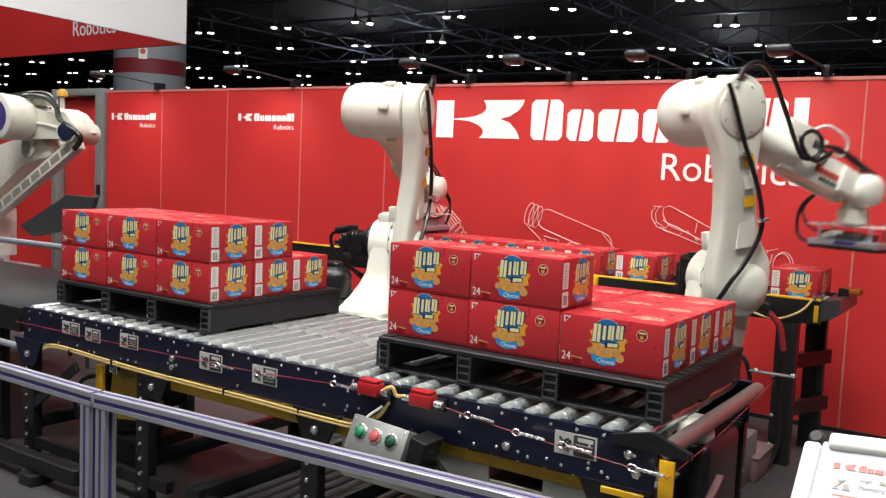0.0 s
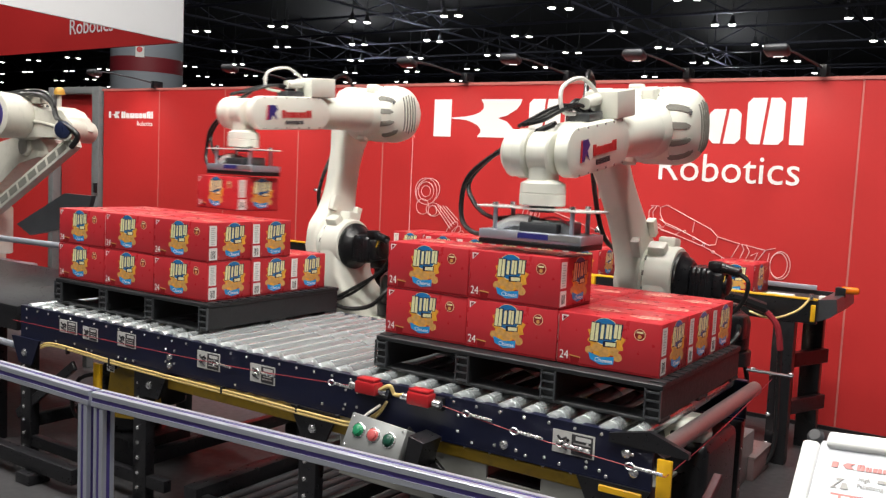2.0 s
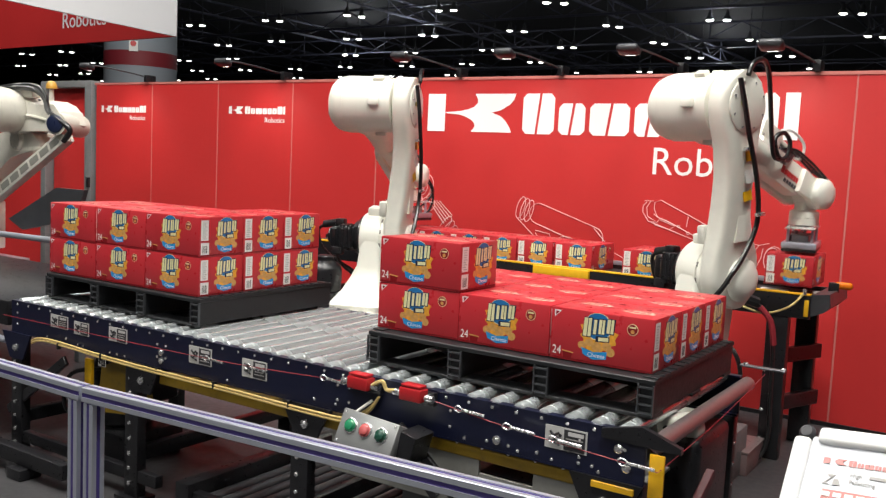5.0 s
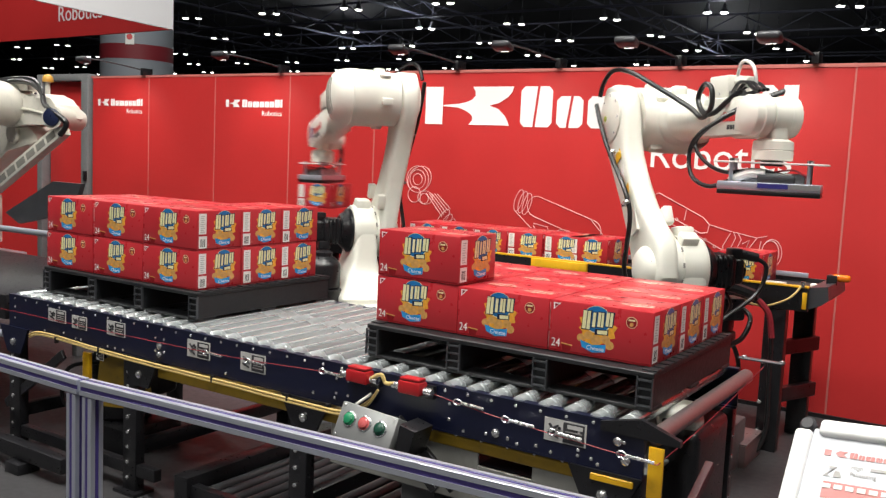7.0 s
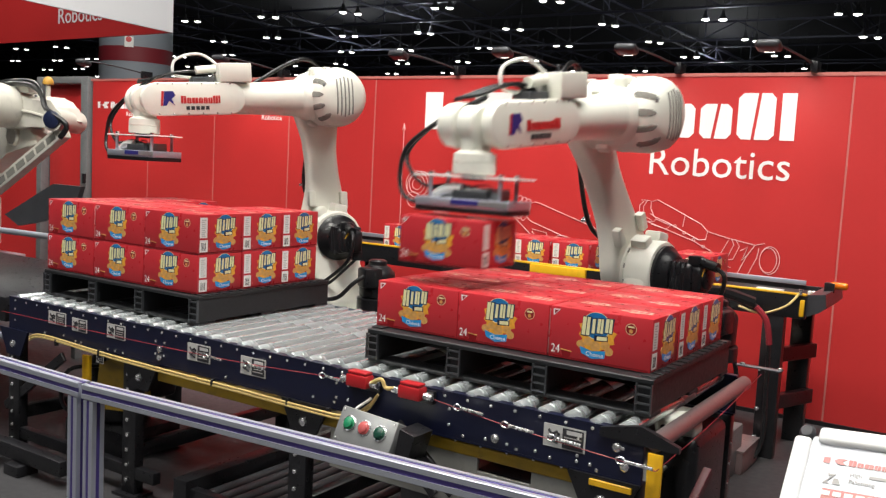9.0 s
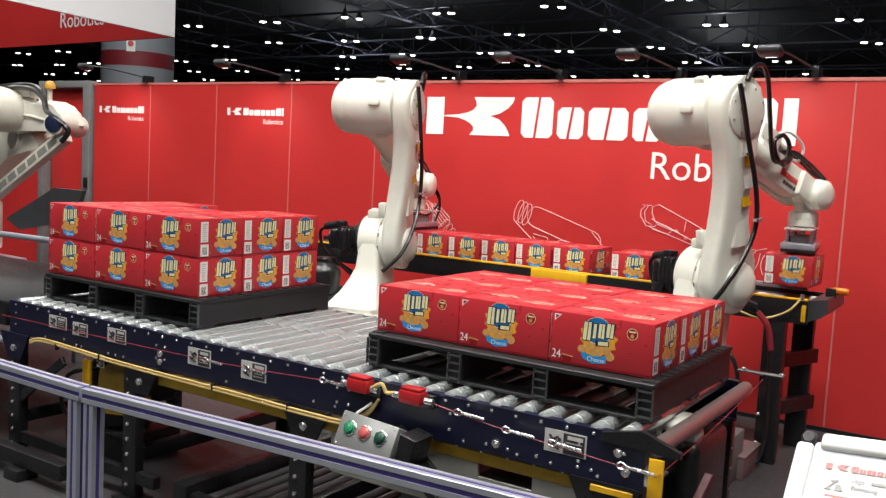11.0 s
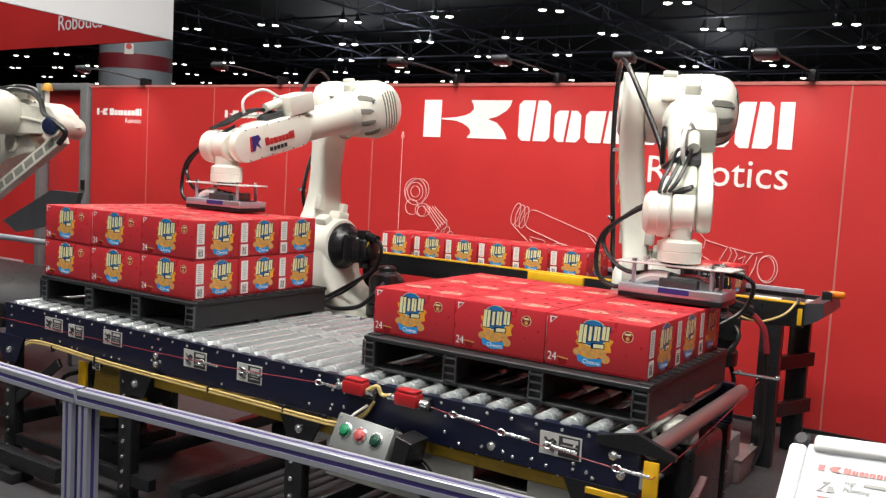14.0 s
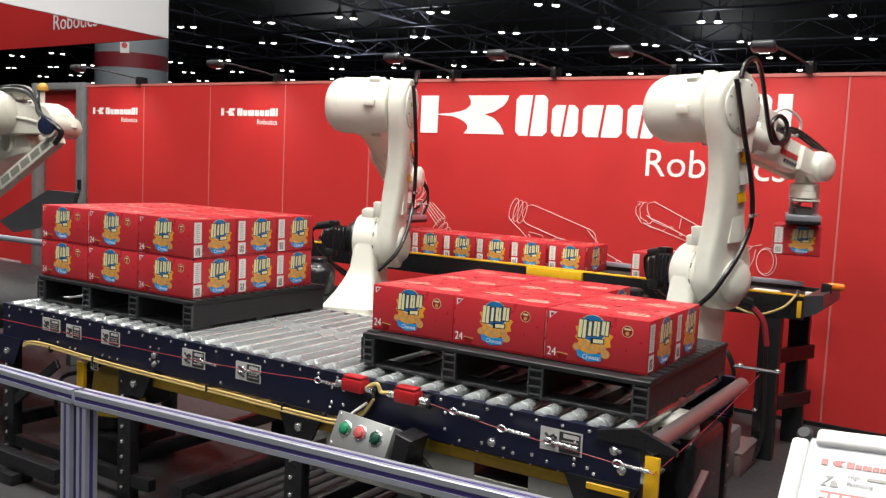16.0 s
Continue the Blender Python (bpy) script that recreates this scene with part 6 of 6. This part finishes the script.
L_C = [(9.45, 225.3, -13.7, -4.1), (9.65, 199.1, -24.5, -5.3), (9.95, 136.6, -4.4, -16.8), (10.15, 116.1, -12.4, -20.5), (10.5, 106.7, -6.9, -26.6), (11.5, 106.7, -6.6, -26.7), (11.75, 108.6, -6.5, -25.3), (12, 110.1, -10.9, -17.9), (12.2, 132.4, -5.9, -14.3), (12.5, 174.7, -21.8, -7.5), (12.8, 228.3, -21.4, -5), (13, 240.6, -17.6, -3.8), (13.2, 251.8, -17.7, -3), (13.5, 264.2, -15.6, -3.2)]
L_D = [(13.8, 265.1, -11.7, -15.4), (14, 267.1, -9.6, -15.3), (14.3, 264.9, -15.1, -4.2), (14.5, 259.2, -17.1, -3.6), (14.7, 239.4, -20.7, -3.2), (15, 214.3, -23.2, -4.9), (15.2, 185.5, -24.8, -7.3), (15.5, 135.1, -1.4, -17.6), (15.7, 113.7, -12.9, -21), (16, 110, -6.1, -24.5)]
# turn of the gripper about the upright, in degrees
YAW_R = [(0, -22), (0.3, -5), (0.7, 5), (1.0, 10), (1.5, 6), (1.9, 0), (3.05, 0), (3.3, 8), (3.5, 16), (3.65, 22), (3.95, 10), (4.2, 0), (4.55, -77), (4.8, -83), (5.5, -82), (5.7, -64), (5.92, -21), (6.3, -4), (6.8, 8), (7.2, 8), (7.8, 0), (8.9, 0), (9.2, 6)]
YAW_R2 = [(9.55, 16), (9.75, 22), (10.0, 10), (10.25, 0), (10.6, -77), (10.9, -83), (11.55, -82), (11.7, -74), (11.82, -50), (12.0, -21), (12.3, -4), (12.8, 9), (13.2, 8), (13.6, 0), (14.65, 0), (14.85, 8), (15.05, 20), (15.25, 24), (15.5, 10), (15.72, -2), (16.0, -77)]
YAW_L = [(0, -90), (0.6, -90), (1.0, -75), (1.2, -65), (1.6, -43), (1.8, -28), (2.0, -8), (2.2, 0), (3.3, 0), (3.6, -5), (4.0, -35), (4.3, -55), (4.7, -85), (5.0, -90), (6.6, -90), (6.9, -78), (7.2, -65), (7.5, -40), (7.75, -10), (7.9, -3), (8.1, 0)]
YAW_L2 = [(9.2, -3), (9.6, -45), (9.9, -65), (10.3, -88), (10.6, -90), (11.8, -90), (12.2, -75), (12.5, -62), (12.8, -40), (13.05, -12), (13.25, 0), (14.3, 0), (14.7, -8), (15.0, -45), (15.2, -60), (15.5, -78), (15.8, -90), (16.0, -90)]
JOINTS = {"R": R_A + R_B + R_C + R_D, "L": L_A + L_B + L_C + L_D}
YAWS = {"R": YAW_R + YAW_R2, "L": YAW_L + YAW_L2}
TIMES = [i / 10 for i in range(161)]


def glide(rows, t, k=1):
    """A smooth curve through rows that never overshoots them."""
    ts = [r[0] for r in rows]
    vs = [r[k] for r in rows]
    if t <= ts[0]:
        return vs[0]
    if t >= ts[-1]:
        return vs[-1]
    i = max(j for j in range(len(ts)) if ts[j] <= t)
    h = [b - a for a, b in zip(ts, ts[1:])]
    s = [(b - a) / w for a, b, w in zip(vs, vs[1:], h)]

    def slope(j):
        if j == 0 or j == len(ts) - 1:
            return 0.0 if j else s[0]
        if s[j - 1] * s[j] <= 0:
            return 0.0
        w1, w2 = 2 * h[j] + h[j - 1], h[j] + 2 * h[j - 1]
        return (w1 + w2) / (w1 / s[j - 1] + w2 / s[j])
    u = (t - ts[i]) / h[i]
    d0, d1 = slope(i) * h[i], slope(i + 1) * h[i]
    return (2 * u ** 3 - 3 * u * u + 1) * vs[i] + (u ** 3 - 2 * u * u + u) * d0 + (3 * u * u - 2 * u ** 3) * vs[i + 1] + (u ** 3 - u * u) * d1


def arm_poses(key, t):
    body, lean, rise = (glide(JOINTS[key], t, k) for k in (1, 2, 3))
    turn = Matrix.Rotation(radians(body), 4, "Z")
    sh = turn @ Matrix.Translation((SHOULDER_X, 0, SHOULDER_Z))
    lower = sh @ Matrix.Rotation(radians(lean), 4, "Y")
    elbow = lower @ Vector((0, 0, ARM))
    fore = Matrix.Translation(elbow) @ turn @ Matrix.Rotation(radians(-rise), 4, "Y")
    tip = fore @ Vector((FOREARM, 0, 0))
    wrist = Matrix.Translation(tip) @ turn
    grip = Matrix.Translation(tip - Vector((0, 0, FLANGE))) @ Matrix.Rotation(radians(glide(YAWS[key], t)), 4, "Z")
    return turn, lower, fore, wrist, grip


def hand_over(key, t):
    return Matrix.Translation((*BASES[key], 0)) @ arm_poses(key, t)[4]


def upright(m):
    e = m.to_euler()
    return pose(*m.translation, 0, 0, math.degrees(e.z))


def carried(key, t, t0, t1, start, end):
    """A carton in the gripper from t0 at the pose start to t1 at the pose end."""
    a = hand_over(key, t0).inverted() @ start
    b = hand_over(key, t1).inverted() @ end if t1 <= 16 else a
    k = (t - t0) / (t1 - t0)
    return upright(hand_over(key, t) @ Matrix.LocRotScale(a.translation.lerp(b.translation, k), a.to_quaternion().slerp(b.to_quaternion(), k), None))


RIDE = [(0, -0.22), (0.4, -0.22), (0.95, -0.36), (1.9, -0.55), (2.9, -0.71), (3.6, -0.80), (4.4, -1.0), (5.9, -1.26), (6.9, -1.46), (7.9, -1.63)]
STEPS = ((0.7, 2.0), (6.6, 7.9), (12.0, 13.4))


def advance(t, since=-9.0):
    """How many places the waiting row has moved up."""
    n = 0.0
    for a, b in STEPS:
        if a >= since:
            k = min(1, max(0, (t - a) / (b - a)))
            n += k * k * (3 - 2 * k)
    return n


def row_place(n):
    n = max(0.0, n)
    i = min(int(n), len(SLOTS) - 2)
    return SLOTS[i] + (SLOTS[i + 1] - SLOTS[i]) * (n - i)


def on_belt(x):
    return stand(x, 3.0, BELT_TOP, -90)


def riding(t, drop):
    tau = t - drop
    if tau <= 7.9:
        return on_belt(glide(RIDE, tau))
    return on_belt(row_place(5 - advance(t, drop + 7.0)))


def motions():
    for key, r in ROBOTS.items():
        steps = [(t, arm_poses(key, t)) for t in TIMES]
        for n, name in enumerate(("turret", "lower", "forearm", "wrist", "gripper")):
            walk(r[name], [(t, p[n]) for t, p in steps])
    top = DECK + CH + 0.0012
    # cartons lifted off the pallet and set on the belt
    for name, t0, t1, x, y, z in (("R1", 3.05, 5.2, GR_X[1], GR_Y[0], top), ("R2", 8.87, 11.25, GR_X[2], GR_Y[0], top), ("R3", 14.62, 16.8, GR_X[0], GR_Y[2], DECK)):
        start = stand(x, y, z)
        rows = []
        for t in TIMES:
            rows.append((t, start if t <= t0 else carried("R", t, t0, t1, start, on_belt(-0.22)) if t < t1 else riding(t, t1 + 0.27)))
        walk(MOVERS[name], rows)
    walk(MOVERS["N0"], [(t, riding(t, -0.1)) for t in TIMES])
    walk(MOVERS["N1"], [(t, riding(t, -5.8)) for t in TIMES])
    # cartons waiting in a row; the first of them is taken each time
    taken = {0: (0.55, 2.88, GL_X[0]), 1: (6.52, 8.45, GL_X[2]), 2: (11.78, 13.8, GL_X[1])}
    for i in range(6):
        rows = []
        for t in TIMES:
            wait = on_belt(row_place(i - advance(t)))
            if i in taken and t > taken[i][0]:
                t0, t1, x = taken[i]
                end = stand(x, GL_Y[2], top)
                rows.append((t, carried("L", t, t0, t1, on_belt(row_place(i - advance(t0))), end) if t < t1 else end))
            else:
                rows.append((t, wait))
        walk(MOVERS["Q%d" % i], rows)


motions()
